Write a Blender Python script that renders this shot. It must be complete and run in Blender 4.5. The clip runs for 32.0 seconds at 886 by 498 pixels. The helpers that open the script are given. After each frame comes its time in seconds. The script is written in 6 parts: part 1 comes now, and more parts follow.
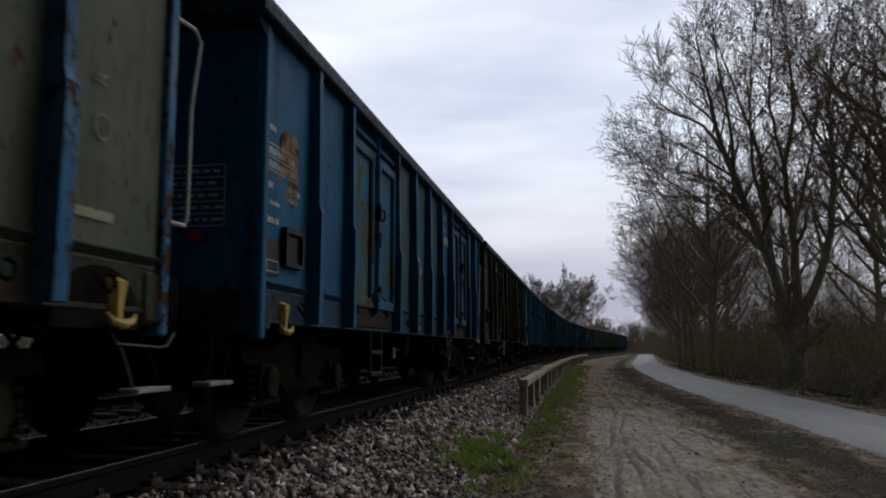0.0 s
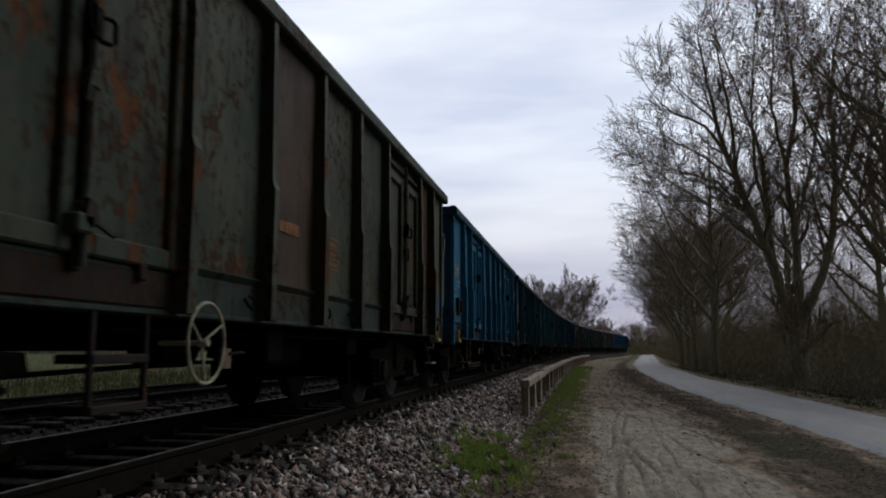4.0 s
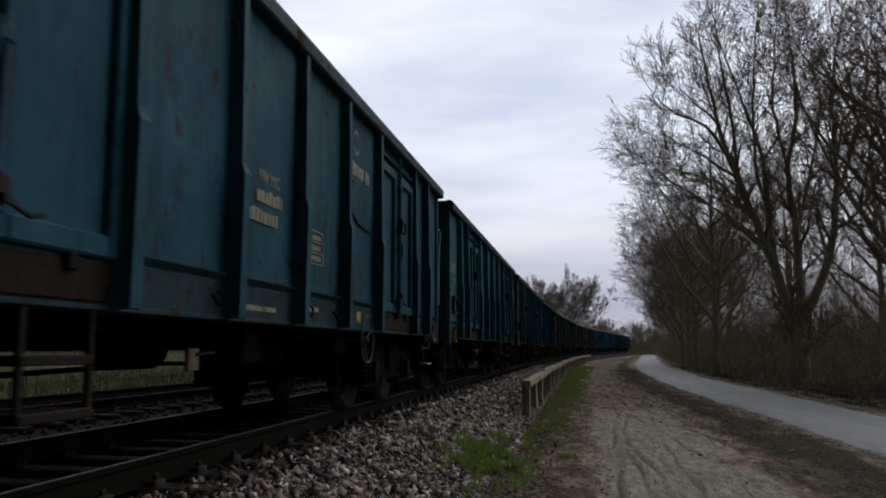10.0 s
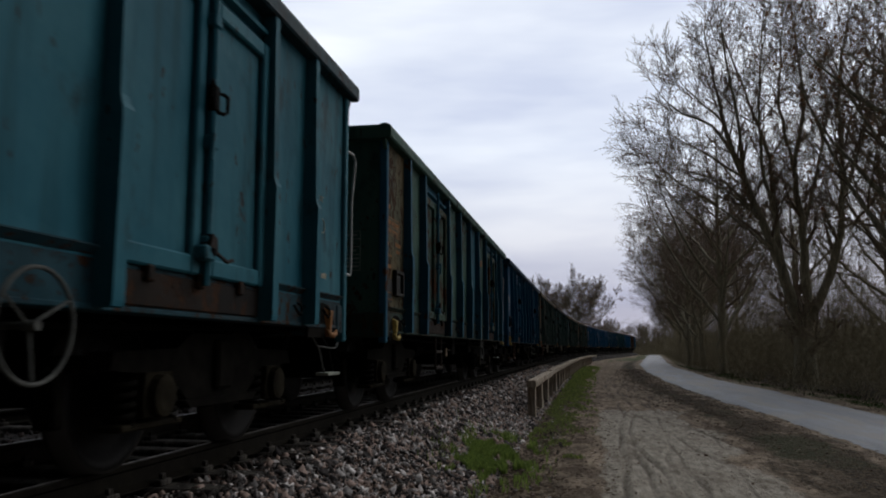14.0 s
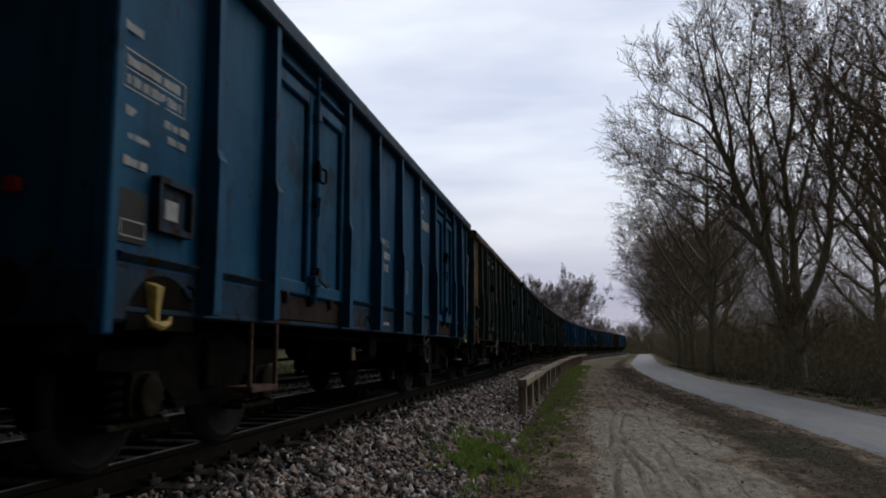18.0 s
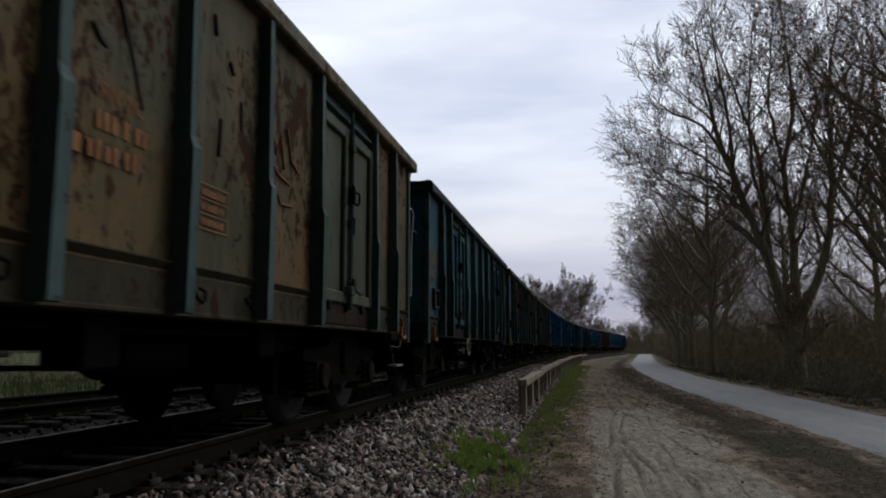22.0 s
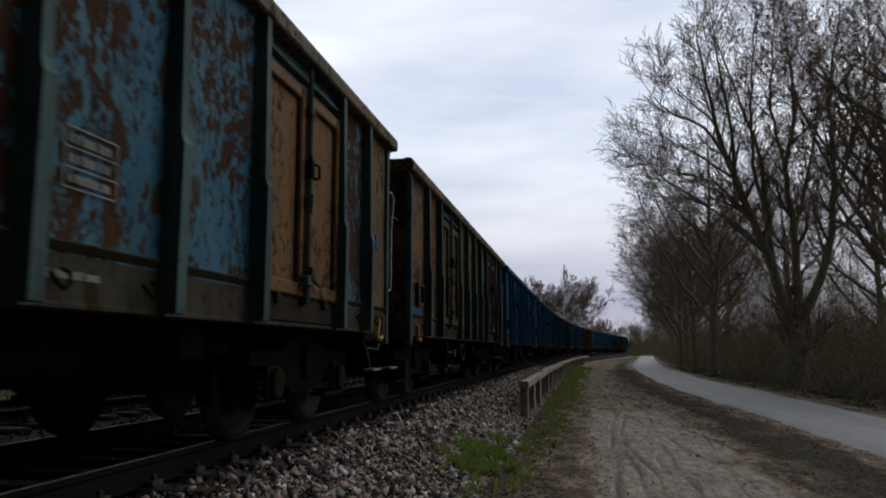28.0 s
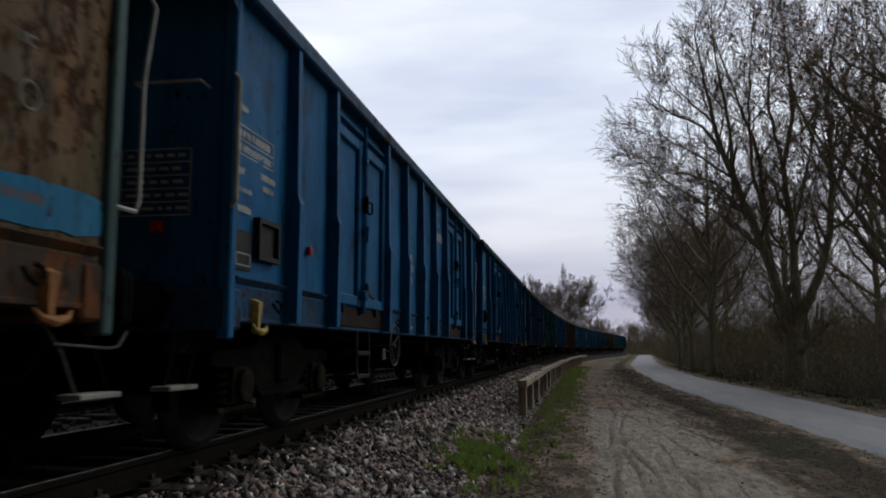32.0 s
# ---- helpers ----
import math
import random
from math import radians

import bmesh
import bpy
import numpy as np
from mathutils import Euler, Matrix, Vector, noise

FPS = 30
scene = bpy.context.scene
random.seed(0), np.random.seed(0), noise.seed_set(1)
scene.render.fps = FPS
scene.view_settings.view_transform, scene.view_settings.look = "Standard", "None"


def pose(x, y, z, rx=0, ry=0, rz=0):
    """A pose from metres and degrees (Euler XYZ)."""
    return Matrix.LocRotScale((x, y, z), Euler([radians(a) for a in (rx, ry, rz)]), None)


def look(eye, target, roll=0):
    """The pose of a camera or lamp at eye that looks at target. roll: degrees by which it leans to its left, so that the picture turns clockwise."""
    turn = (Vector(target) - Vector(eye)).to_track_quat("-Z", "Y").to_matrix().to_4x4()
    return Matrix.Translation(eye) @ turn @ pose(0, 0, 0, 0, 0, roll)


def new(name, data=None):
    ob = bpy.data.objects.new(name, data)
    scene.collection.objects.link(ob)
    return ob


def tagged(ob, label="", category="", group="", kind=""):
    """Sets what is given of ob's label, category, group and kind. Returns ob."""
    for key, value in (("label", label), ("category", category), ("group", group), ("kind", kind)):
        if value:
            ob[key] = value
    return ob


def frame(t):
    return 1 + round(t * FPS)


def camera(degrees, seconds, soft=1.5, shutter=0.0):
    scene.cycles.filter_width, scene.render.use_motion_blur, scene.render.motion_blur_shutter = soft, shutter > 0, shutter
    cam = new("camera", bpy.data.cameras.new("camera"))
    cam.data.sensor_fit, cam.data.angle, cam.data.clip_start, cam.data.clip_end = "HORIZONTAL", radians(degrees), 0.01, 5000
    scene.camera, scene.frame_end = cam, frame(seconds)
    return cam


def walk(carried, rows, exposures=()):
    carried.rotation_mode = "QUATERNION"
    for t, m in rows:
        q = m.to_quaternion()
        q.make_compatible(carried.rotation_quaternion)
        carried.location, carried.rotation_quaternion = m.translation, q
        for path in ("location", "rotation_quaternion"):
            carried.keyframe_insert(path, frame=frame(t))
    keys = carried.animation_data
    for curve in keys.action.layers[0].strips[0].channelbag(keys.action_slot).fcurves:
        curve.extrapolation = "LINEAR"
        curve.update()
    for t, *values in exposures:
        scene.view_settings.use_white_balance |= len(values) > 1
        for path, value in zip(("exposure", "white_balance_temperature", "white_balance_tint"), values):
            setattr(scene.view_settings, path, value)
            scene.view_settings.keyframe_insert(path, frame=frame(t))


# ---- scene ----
# The world's zero is the top of the rails, abeam of the camera; +y runs along the track.
EYE = Vector((3.706, 0.0, 0.739))
GROUND = -0.90
cam = camera(57.44, 32.0, soft=1.9, shutter=0.25)


def gaze(turn, tilt):
    """The camera on its stand: degrees to the right of the track, degrees upwards."""
    a, b = radians(turn), radians(tilt)
    return look(EYE, EYE + Vector((math.sin(a) * math.cos(b), math.cos(a) * math.cos(b), math.sin(b))))


walk(cam, [
    (0.0, gaze(-9.53, 6.95)), (0.5, gaze(-9.53, 6.94)), (1.0, gaze(-9.84, 6.95)), (1.5, gaze(-9.59, 7.01)),
    (2.0, gaze(-9.72, 7.01)), (2.5, gaze(-10.03, 7.01)), (3.0, gaze(-9.53, 6.95)), (3.5, gaze(-9.59, 7.01)),
    (5.5, gaze(-9.69, 6.95)), (6.0, gaze(-9.66, 7.01)), (6.5, gaze(-9.84, 7.01)), (7.0, gaze(-9.96, 7.01)),
    (7.5, gaze(-9.78, 7.01)), (8.0, gaze(-9.59, 7.07)), (8.5, gaze(-9.59, 7.01)), (9.0, gaze(-9.53, 6.95)),
    (9.5, gaze(-10.03, 7.01)), (10.0, gaze(-9.72, 7.01)), (10.5, gaze(-9.59, 7.01)), (11.0, gaze(-9.78, 7.01)),
    (11.5, gaze(-9.59, 7.01)), (12.0, gaze(-9.53, 6.95)), (12.5, gaze(-10.09, 7.01)), (13.0, gaze(-9.66, 7.07)),
    (13.4, gaze(-9.59, 7.07)), (13.5, gaze(-6.96, 7.13)), (13.6, gaze(-8.75, 9.01)), (13.7, gaze(-9.91, 7.77)),
    (13.8, gaze(-9.63, 7.01)), (13.9, gaze(-10.07, 7.01)), (14.0, gaze(-10.11, 7.01)), (14.1, gaze(-9.71, 7.01)),
    (14.4, gaze(-9.59, 7.01)), (14.5, gaze(-9.59, 7.01)), (16.5, gaze(-10.09, 7.01)), (17.0, gaze(-9.78, 6.95)),
    (17.5, gaze(-9.47, 6.95)), (18.0, gaze(-9.47, 6.95)), (18.5, gaze(-9.47, 6.95)), (19.0, gaze(-9.47, 6.95)),
    (19.5, gaze(-9.66, 7.01)), (20.0, gaze(-9.66, 7.01)), (20.5, gaze(-9.47, 6.95)), (21.0, gaze(-9.47, 6.95)),
    (21.5, gaze(-9.66, 6.95)), (22.0, gaze(-9.47, 6.95)), (22.5, gaze(-9.47, 6.92)), (22.6, gaze(-6.84, 7.16)),
    (22.7, gaze(-9.03, 7.01)), (22.8, gaze(-9.51, 6.97)), (22.9, gaze(-9.83, 7.01)), (23.0, gaze(-9.60, 7.01)),
    (23.5, gaze(-9.47, 7.01)), (24.0, gaze(-9.53, 7.01)), (24.5, gaze(-9.53, 7.07)), (25.0, gaze(-9.47, 7.07)),
    (25.4, gaze(-9.55, 7.01)), (25.5, gaze(-9.59, 7.37)), (25.7, gaze(-9.55, 7.01)), (27.5, gaze(-9.47, 7.01)),
    (28.0, gaze(-9.59, 7.07)), (28.5, gaze(-9.47, 7.01)), (29.0, gaze(-9.47, 7.01)), (29.5, gaze(-9.47, 7.01)),
    (30.0, gaze(-9.66, 7.01)), (30.5, gaze(-9.47, 7.01)), (31.0, gaze(-9.47, 7.01)), (31.5, gaze(-9.47, 7.01)),
    (32.0, gaze(-9.47, 7.01)),
])


# ---- world and light: a closed grey-white winter sky ----
world = bpy.data.worlds.new("sky")
scene.world = world
world.use_nodes = True
wn, wl = world.node_tree.nodes, world.node_tree.links
wn.clear()
SUN_UP, SUN_TURN = radians(32), radians(34)
w_out, w_bg = wn.new("ShaderNodeOutputWorld"), wn.new("ShaderNodeBackground")
w_sky = wn.new("ShaderNodeTexSky")
w_sky.sky_type, w_sky.sun_disc = "NISHITA", False
w_sky.sun_elevation, w_sky.sun_rotation = SUN_UP, SUN_TURN
w_dim = wn.new("ShaderNodeVectorMath")
w_dim.operation = "SCALE"
w_dim.inputs["Scale"].default_value = 0.08
w_co, w_map = wn.new("ShaderNodeTexCoord"), wn.new("ShaderNodeMapping")
w_map.inputs["Scale"].default_value = (1.4, 1.4, 7.0)
w_noise = wn.new("ShaderNodeTexNoise")
w_noise.inputs["Scale"].default_value, w_noise.inputs["Detail"].default_value = 1.7, 4.0
w_noise.inputs["Roughness"].default_value = 0.5
w_ramp = wn.new("ShaderNodeValToRGB")
w_ramp.color_ramp.elements[0].position, w_ramp.color_ramp.elements[0].color = 0.30, (0.565, 0.62, 0.77, 1)
w_ramp.color_ramp.elements[1].position, w_ramp.color_ramp.elements[1].color = 0.66, (0.90, 0.945, 1.0, 1)
w_mix = wn.new("ShaderNodeMix")
w_mix.data_type = "RGBA"
w_mix.inputs["Factor"].default_value = 0.93
wl.new(w_co.outputs["Generated"], w_map.inputs["Vector"])
wl.new(w_map.outputs["Vector"], w_noise.inputs["Vector"])
wl.new(w_noise.outputs["Fac"], w_ramp.inputs["Fac"])
wl.new(w_sky.outputs["Color"], w_dim.inputs[0])
wl.new(w_dim.outputs["Vector"], w_mix.inputs["A"])
wl.new(w_ramp.outputs["Color"], w_mix.inputs["B"])
# brighter cloud before the hidden sun, dull sky on the other side
w_dot = wn.new("ShaderNodeVectorMath")
w_dot.operation = "DOT_PRODUCT"
w_dot.inputs[1].default_value = (0.36, 0.87, 0.33)
w_side = wn.new("ShaderNodeMapRange")
w_side.interpolation_type = "SMOOTHSTEP"
for w_key, w_val in (("From Min", 0.10), ("From Max", 0.74), ("To Min", 0.05), ("To Max", 1.16)):
    w_side.inputs[w_key].default_value = w_val
wl.new(w_co.outputs["Generated"], w_dot.inputs[0])
wl.new(w_dot.outputs["Value"], w_side.inputs["Value"])
# duller, faintly rosy cloud low over the horizon
w_sep, w_low = wn.new("ShaderNodeSeparateXYZ"), wn.new("ShaderNodeValToRGB")
w_low.color_ramp.elements[0].position, w_low.color_ramp.elements[0].color = 0.04, (0.58, 0.545, 0.60, 1)
w_low.color_ramp.elements[1].position, w_low.color_ramp.elements[1].color = 0.24, (1, 1, 1, 1)
w_tint = wn.new("ShaderNodeMix")
w_tint.data_type, w_tint.blend_type = "RGBA", "MULTIPLY"
w_tint.inputs["Factor"].default_value = 1.0
wl.new(w_co.outputs["Generated"], w_sep.inputs["Vector"])
wl.new(w_sep.outputs["Z"], w_low.inputs["Fac"])
wl.new(w_mix.outputs["Result"], w_tint.inputs["A"])
wl.new(w_low.outputs["Color"], w_tint.inputs["B"])
wl.new(w_tint.outputs["Result"], w_bg.inputs["Color"])
wl.new(w_side.outputs["Result"], w_bg.inputs["Strength"])
wl.new(w_bg.outputs["Background"], w_out.inputs["Surface"])

sun = new("sun", bpy.data.lights.new("sun", "SUN"))
sun.data.energy, sun.data.angle, sun.data.color = 1.25, radians(60), (1.0, 0.97, 0.94)
sun.matrix_basis = look((0, 0, 60), Vector((0, 0, 60)) - Vector((math.sin(SUN_TURN) * math.cos(SUN_UP), math.cos(SUN_TURN) * math.cos(SUN_UP), math.sin(SUN_UP))))


# ---- materials ----
class Mat:
    """A small node builder."""

    def __init__(self, name):
        self.m = bpy.data.materials.new(name)
        self.m.use_nodes = True
        self.n, self.l = self.m.node_tree.nodes, self.m.node_tree.links
        self.b = self.n["Principled BSDF"]
        self.co = self.n.new("ShaderNodeTexCoord").outputs["Object"]
        self.info = None

    def put(self, node, socket, value):
        if hasattr(value, "is_linked"):
            self.l.new(value, node.inputs[socket])
        else:
            if isinstance(value, tuple) and len(value) == 3 and node.inputs[socket].type == "RGBA":
                value = (*value, 1)
            node.inputs[socket].default_value = value

    def at(self, scale=(1, 1, 1), shift=(0, 0, 0)):
        n = self.n.new("ShaderNodeMapping")
        self.l.new(self.co, n.inputs["Vector"])
        n.inputs["Scale"].default_value, n.inputs["Location"].default_value = scale, shift
        return n.outputs["Vector"]

    def noise(self, scale, detail=4, rough=0.55, vector=None):
        n = self.n.new("ShaderNodeTexNoise")
        self.l.new(vector or self.co, n.inputs["Vector"])
        n.inputs["Scale"].default_value, n.inputs["Detail"].default_value, n.inputs["Roughness"].default_value = scale, detail, rough
        return n.outputs["Fac"]

    def cells(self, scale, vector=None, out="Distance"):
        n = self.n.new("ShaderNodeTexVoronoi")
        self.l.new(vector or self.co, n.inputs["Vector"])
        n.inputs["Scale"].default_value = scale
        return n.outputs[out]

    def step(self, value, lo, hi, a=0.0, b=1.0):
        n = self.n.new("ShaderNodeMapRange")
        n.interpolation_type = "SMOOTHSTEP"
        self.put(n, "Value", value)
        for k, v in (("From Min", lo), ("From Max", hi), ("To Min", a), ("To Max", b)):
            n.inputs[k].default_value = v
        return n.outputs["Result"]

    def math(self, op, a, b=0.0):
        n = self.n.new("ShaderNodeMath")
        n.operation = op
        for i, v in enumerate((a, b)):
            if hasattr(v, "is_linked"):
                self.l.new(v, n.inputs[i])
            else:
                n.inputs[i].default_value = v
        return n.outputs[0]

    def mix(self, fac, a, b):
        n = self.n.new("ShaderNodeMix")
        n.data_type = "RGBA"
        self.put(n, "Factor", fac)
        for k, v in (("A", a), ("B", b)):
            if hasattr(v, "is_linked"):
                self.l.new(v, n.inputs[k])
            else:
                n.inputs[k].default_value = (*v, 1)
        return n.outputs["Result"]

    def axis(self, which):
        n = self.n.new("ShaderNodeSeparateXYZ")
        self.l.new(self.co, n.inputs[0])
        return n.outputs[which]

    def attr(self, name):
        n = self.n.new("ShaderNodeAttribute")
        n.attribute_name = name
        return n.outputs["Fac"]

    def rand(self):
        n = self.n.new("ShaderNodeObjectInfo")
        return n.outputs["Random"]

    def island(self):
        n = self.n.new("ShaderNodeNewGeometry")
        return n.outputs["Random Per Island"]

    def done(self, color, rough=0.8, metal=0.0, bump=None, depth=0.01, spec=0.5):
        self.put(self.b, "Base Color", color)
        self.put(self.b, "Roughness", rough)
        self.put(self.b, "Metallic", metal)
        self.put(self.b, "Specular IOR Level", spec)
        if bump is not None:
            n = self.n.new("ShaderNodeBump")
            n.inputs["Distance"].default_value = depth
            self.l.new(bump, n.inputs["Height"])
            self.l.new(n.outputs["Normal"], self.b.inputs["Normal"])
        return self.m


def plain(name, color, rough=0.7, metal=0.0, vary=0.25, scale=9.0, gloss=0.12):
    """A paint or metal with slight dirt."""
    k = Mat(name)
    n = k.noise(scale, 5)
    dark = tuple(c * (1 - vary) for c in color)
    light = tuple(min(1, c * (1 + vary)) for c in color)
    return k.done(k.mix(k.step(n, 0.3, 0.7), dark, light), rough, metal, k.noise(scale * 6, 3), 0.002, gloss)


RUST = (0.075, 0.032, 0.015)


def paint(name, color, fade, rust=0.3, flake=0.0, seed=0.0, rust_color=RUST, dirt=0.3):
    """Old wagon paint: faded blotches, run-down streaks, rust spots and flaking."""
    k = Mat(name)
    v = k.at(shift=(seed * 7.3, seed * 3.1, seed * 1.7))
    streak = k.noise(1.0, 4, 0.6, k.at((6, 6, 0.5), (seed, seed * 2, 0)))
    broad = k.noise(0.9, 5, 0.6, v)
    col = k.mix(k.step(broad, 0.35, 0.68), color, fade)
    grime = tuple(c * 0.45 for c in color)
    col = k.mix(k.step(streak, 0.46, 0.72, 0, dirt + 0.25), col, grime)
    spots = k.noise(5.0, 7, 0.65, k.at((1, 1, 0.55), (seed * 5, seed, 0)))
    big = k.noise(0.7, 3, 0.5, k.at(shift=(seed * 11, 0, seed * 4)))
    field = k.math("ADD", k.math("MULTIPLY", spots, 0.6), k.math("MULTIPLY", big, 0.4))
    edge = 0.66 - 0.24 * rust
    spot = k.step(field, edge, edge + 0.035)
    tone = k.mix(k.noise(14, 5, 0.6, v), tuple(c * 0.55 for c in rust_color), tuple(min(1, c * (1.9 if rust > 0.35 else 0.9)) for c in rust_color))
    col = k.mix(spot, col, tone)
    bloom = k.step(k.noise(1.6, 6, 0.65, k.at((1, 1, 0.6), (seed * 3, 4, seed))), 0.60 - 0.10 * rust, 0.80 - 0.10 * rust, 0, 0.55 * min(1, 1.6 * rust))
    if rust_color[0] > 1.4 * rust_color[1]:
        col = k.mix(bloom, col, (0.115, 0.052, 0.020) if rust > 0.35 else (0.042, 0.026, 0.016))
    if flake:
        fl = k.noise(14.0, 8, 0.7, k.at((1, 1, 0.8), (seed, seed, seed)))
        area = k.noise(0.8, 2, 0.5, k.at(shift=(seed * 2, seed * 9, 3)))
        m = k.step(k.math("ADD", fl, k.math("MULTIPLY", area, 0.5)), 0.86 - 0.3 * flake, 0.88 - 0.3 * flake)
        col = k.mix(m, col, k.mix(k.noise(25, 3), (0.018, 0.010, 0.007), (0.055, 0.028, 0.014)))
        spot = k.math("MAXIMUM", spot, m)
    nick = k.math("MULTIPLY", k.step(k.noise(11.0, 5, 0.6, k.at((1.2, 1.2, 0.5), (seed, 2, seed))), 0.645 - 0.07 * rust, 0.675 - 0.07 * rust), k.step(big, 0.34, 0.48))
    col = k.mix(k.math("MULTIPLY", nick, 0.92), col, (0.022, 0.013, 0.009))
    scrape = k.step(k.noise(1.0, 6, 0.7, k.at((26, 26, 1.3), (seed, 0, 5))), 0.62, 0.78, 0, 0.28)
    col = k.mix(scrape, col, tuple(min(1, 1.7 * c + 0.012) for c in fade))
    soot = k.math("ADD", k.math("MULTIPLY", k.noise(2.6, 7, 0.68, k.at((1, 1, 0.7), (seed * 4, 1, seed * 6))), 0.7), k.math("MULTIPLY", k.noise(0.55, 3, 0.5, k.at(shift=(seed, seed * 8, 2))), 0.3))
    col = k.mix(k.step(soot, 0.53, 0.66, 0, 0.35 + dirt), col, (0.012, 0.011, 0.010))
    height = k.math("SUBTRACT", k.noise(2.2, 3, 0.5, v), k.math("MULTIPLY", spot, 0.12))
    return k.done(col, k.step(spot, 0, 1, 0.62, 0.92), 0.0, height, 0.02, 0.05)


def m_ground():
    k = Mat("soil")
    sand, grass, litter = k.attr("sand"), k.attr("grass"), k.attr("litter")
    fine, mid = k.noise(38, 6, 0.65), k.noise(2.2, 8, 0.7, k.at((1.5, 0.5, 1)))
    soil = k.mix(k.step(mid, 0.34, 0.70), (0.105, 0.078, 0.054), (0.40, 0.315, 0.23))
    soil = k.mix(k.step(k.noise(0.55, 5, 0.6, k.at((1.0, 0.6, 1), (2, 5, 0))), 0.44, 0.62, 0, 0.5), soil, (0.085, 0.062, 0.043))
    soil = k.mix(k.step(k.noise(17, 6, 0.7), 0.5, 0.68, 0, 0.6), soil, (0.04, 0.032, 0.025))
    pale = k.mix(k.step(k.noise(6.0, 8, 0.72, k.at((1.6, 0.5, 1))), 0.3, 0.7), (0.20, 0.176, 0.140), (0.42, 0.375, 0.305))
    pale = k.mix(k.step(fine, 0.54, 0.74, 0, 0.4), pale, (0.11, 0.092, 0.072))
    pale = k.mix(k.step(k.noise(1.6, 8, 0.72, k.at((1.4, 0.45, 1))), 0.50, 0.66, 0, 0.6), pale, (0.12, 0.096, 0.072))
    wob = k.math("ADD", k.math("MULTIPLY", k.math("SUBTRACT", k.noise(1.7, 6, 0.65), 0.5), 0.9), k.math("MULTIPLY", k.math("SUBTRACT", k.noise(0.8, 7, 0.7, k.at((1.5, 0.4, 1), (4, 9, 0))), 0.5), 1.5))
    col = k.mix(k.step(k.math("ADD", sand, wob), 0.38, 0.6), soil, pale)
    col = k.mix(k.step(k.attr("rut"), 0.25, 0.9, 0, 0.6), col, (0.075, 0.06, 0.05))
    leaf = k.mix(k.step(k.cells(26, None, "Color"), 0.2, 0.9), (0.030, 0.024, 0.016), (0.095, 0.070, 0.044))
    leaf = k.mix(k.step(k.noise(0.8, 5, 0.6, k.at((1, 0.5, 1), (7, 1, 0))), 0.48, 0.62, 0, 0.7), leaf, (0.036, 0.042, 0.018))
    col = k.mix(k.step(k.math("ADD", litter, wob), 0.35, 0.7), col, leaf)
    green = k.mix(k.step(k.noise(11, 6, 0.6), 0.35, 0.65), (0.045, 0.050, 0.022), (0.080, 0.105, 0.035))
    col = k.mix(k.step(k.math("ADD", grass, wob), 0.4, 0.65), col, green)
    h = k.math("ADD", k.math("MULTIPLY", fine, 0.3), k.math("ADD", k.math("MULTIPLY", k.noise(9, 5, 0.6), 0.6), k.math("MULTIPLY", k.noise(7.0, 6, 0.65, k.at((2.2, 0.5, 1))), 0.45)))
    return k.done(col, 0.95, 0, h, 0.10, 0.08)


def m_road():
    k = Mat("worn_asphalt")
    stain = k.noise(1.5, 6, 0.65, k.at((1.4, 0.16, 1)))
    grit = k.noise(70, 4, 0.7)
    col = k.mix(k.step(stain, 0.35, 0.65), (0.12, 0.13, 0.15), (0.31, 0.325, 0.355))
    col = k.mix(k.step(k.noise(1.3, 6, 0.65, k.at((1.2, 0.2, 1), (3, 1, 0))), 0.48, 0.60, 0, 0.8), col, (0.27, 0.235, 0.19))
    col = k.mix(k.step(grit, 0.35, 0.7), col, (0.18, 0.182, 0.19))
    return k.done(col, k.step(stain, 0.3, 0.7, 0.55, 0.8), 0, grit, 0.008)


def m_stone(name="ballast_stone", dark=(0.020, 0.017, 0.016), light=(0.74, 0.69, 0.65)):
    k = Mat(name)
    r = k.island()
    col = k.mix(k.math("POWER", r, 3.8), dark, light)
    col = k.mix(k.step(k.math("FRACT", k.math("MULTIPLY", r, 17.0)), 0.62, 0.8), col, tuple(0.40 * c for c in (light[0], light[1] * 0.78, light[2] * 0.68)))
    col = k.mix(k.step(k.noise(45, 4), 0.35, 0.75, 0, 0.5), col, tuple(2 * c for c in dark))
    return k.done(col, 0.9, 0, k.noise(60, 4), 0.006, 0.1)


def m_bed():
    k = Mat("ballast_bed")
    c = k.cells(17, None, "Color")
    # stone tones lowered near black, carrying the shade beneath the train
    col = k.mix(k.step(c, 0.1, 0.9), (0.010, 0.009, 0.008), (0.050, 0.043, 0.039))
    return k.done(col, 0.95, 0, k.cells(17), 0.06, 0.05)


def m_bark(name, a, b):
    k = Mat(name)
    n = k.noise(3.0, 6, 0.6, k.at((3, 3, 0.6)))
    return k.done(k.mix(k.step(n, 0.3, 0.7), a, b), 0.92, 0, k.noise(12, 5, 0.6, k.at((2, 2, 0.5))), 0.03, 0.08)


def m_leaf(name, a, b):
    k = Mat(name)
    col = k.mix(k.island(), a, b)
    m = k.done(col, 0.75, 0, None, 0.01, 0.1)
    thin, both = k.n.new("ShaderNodeBsdfTranslucent"), k.n.new("ShaderNodeMixShader")
    k.l.new(col, thin.inputs["Color"])
    both.inputs["Fac"].default_value = 0.5
    k.l.new(k.b.outputs["BSDF"], both.inputs[1])
    k.l.new(thin.outputs["BSDF"], both.inputs[2])
    k.l.new(both.outputs["Shader"], k.n["Material Output"].inputs["Surface"])
    return m


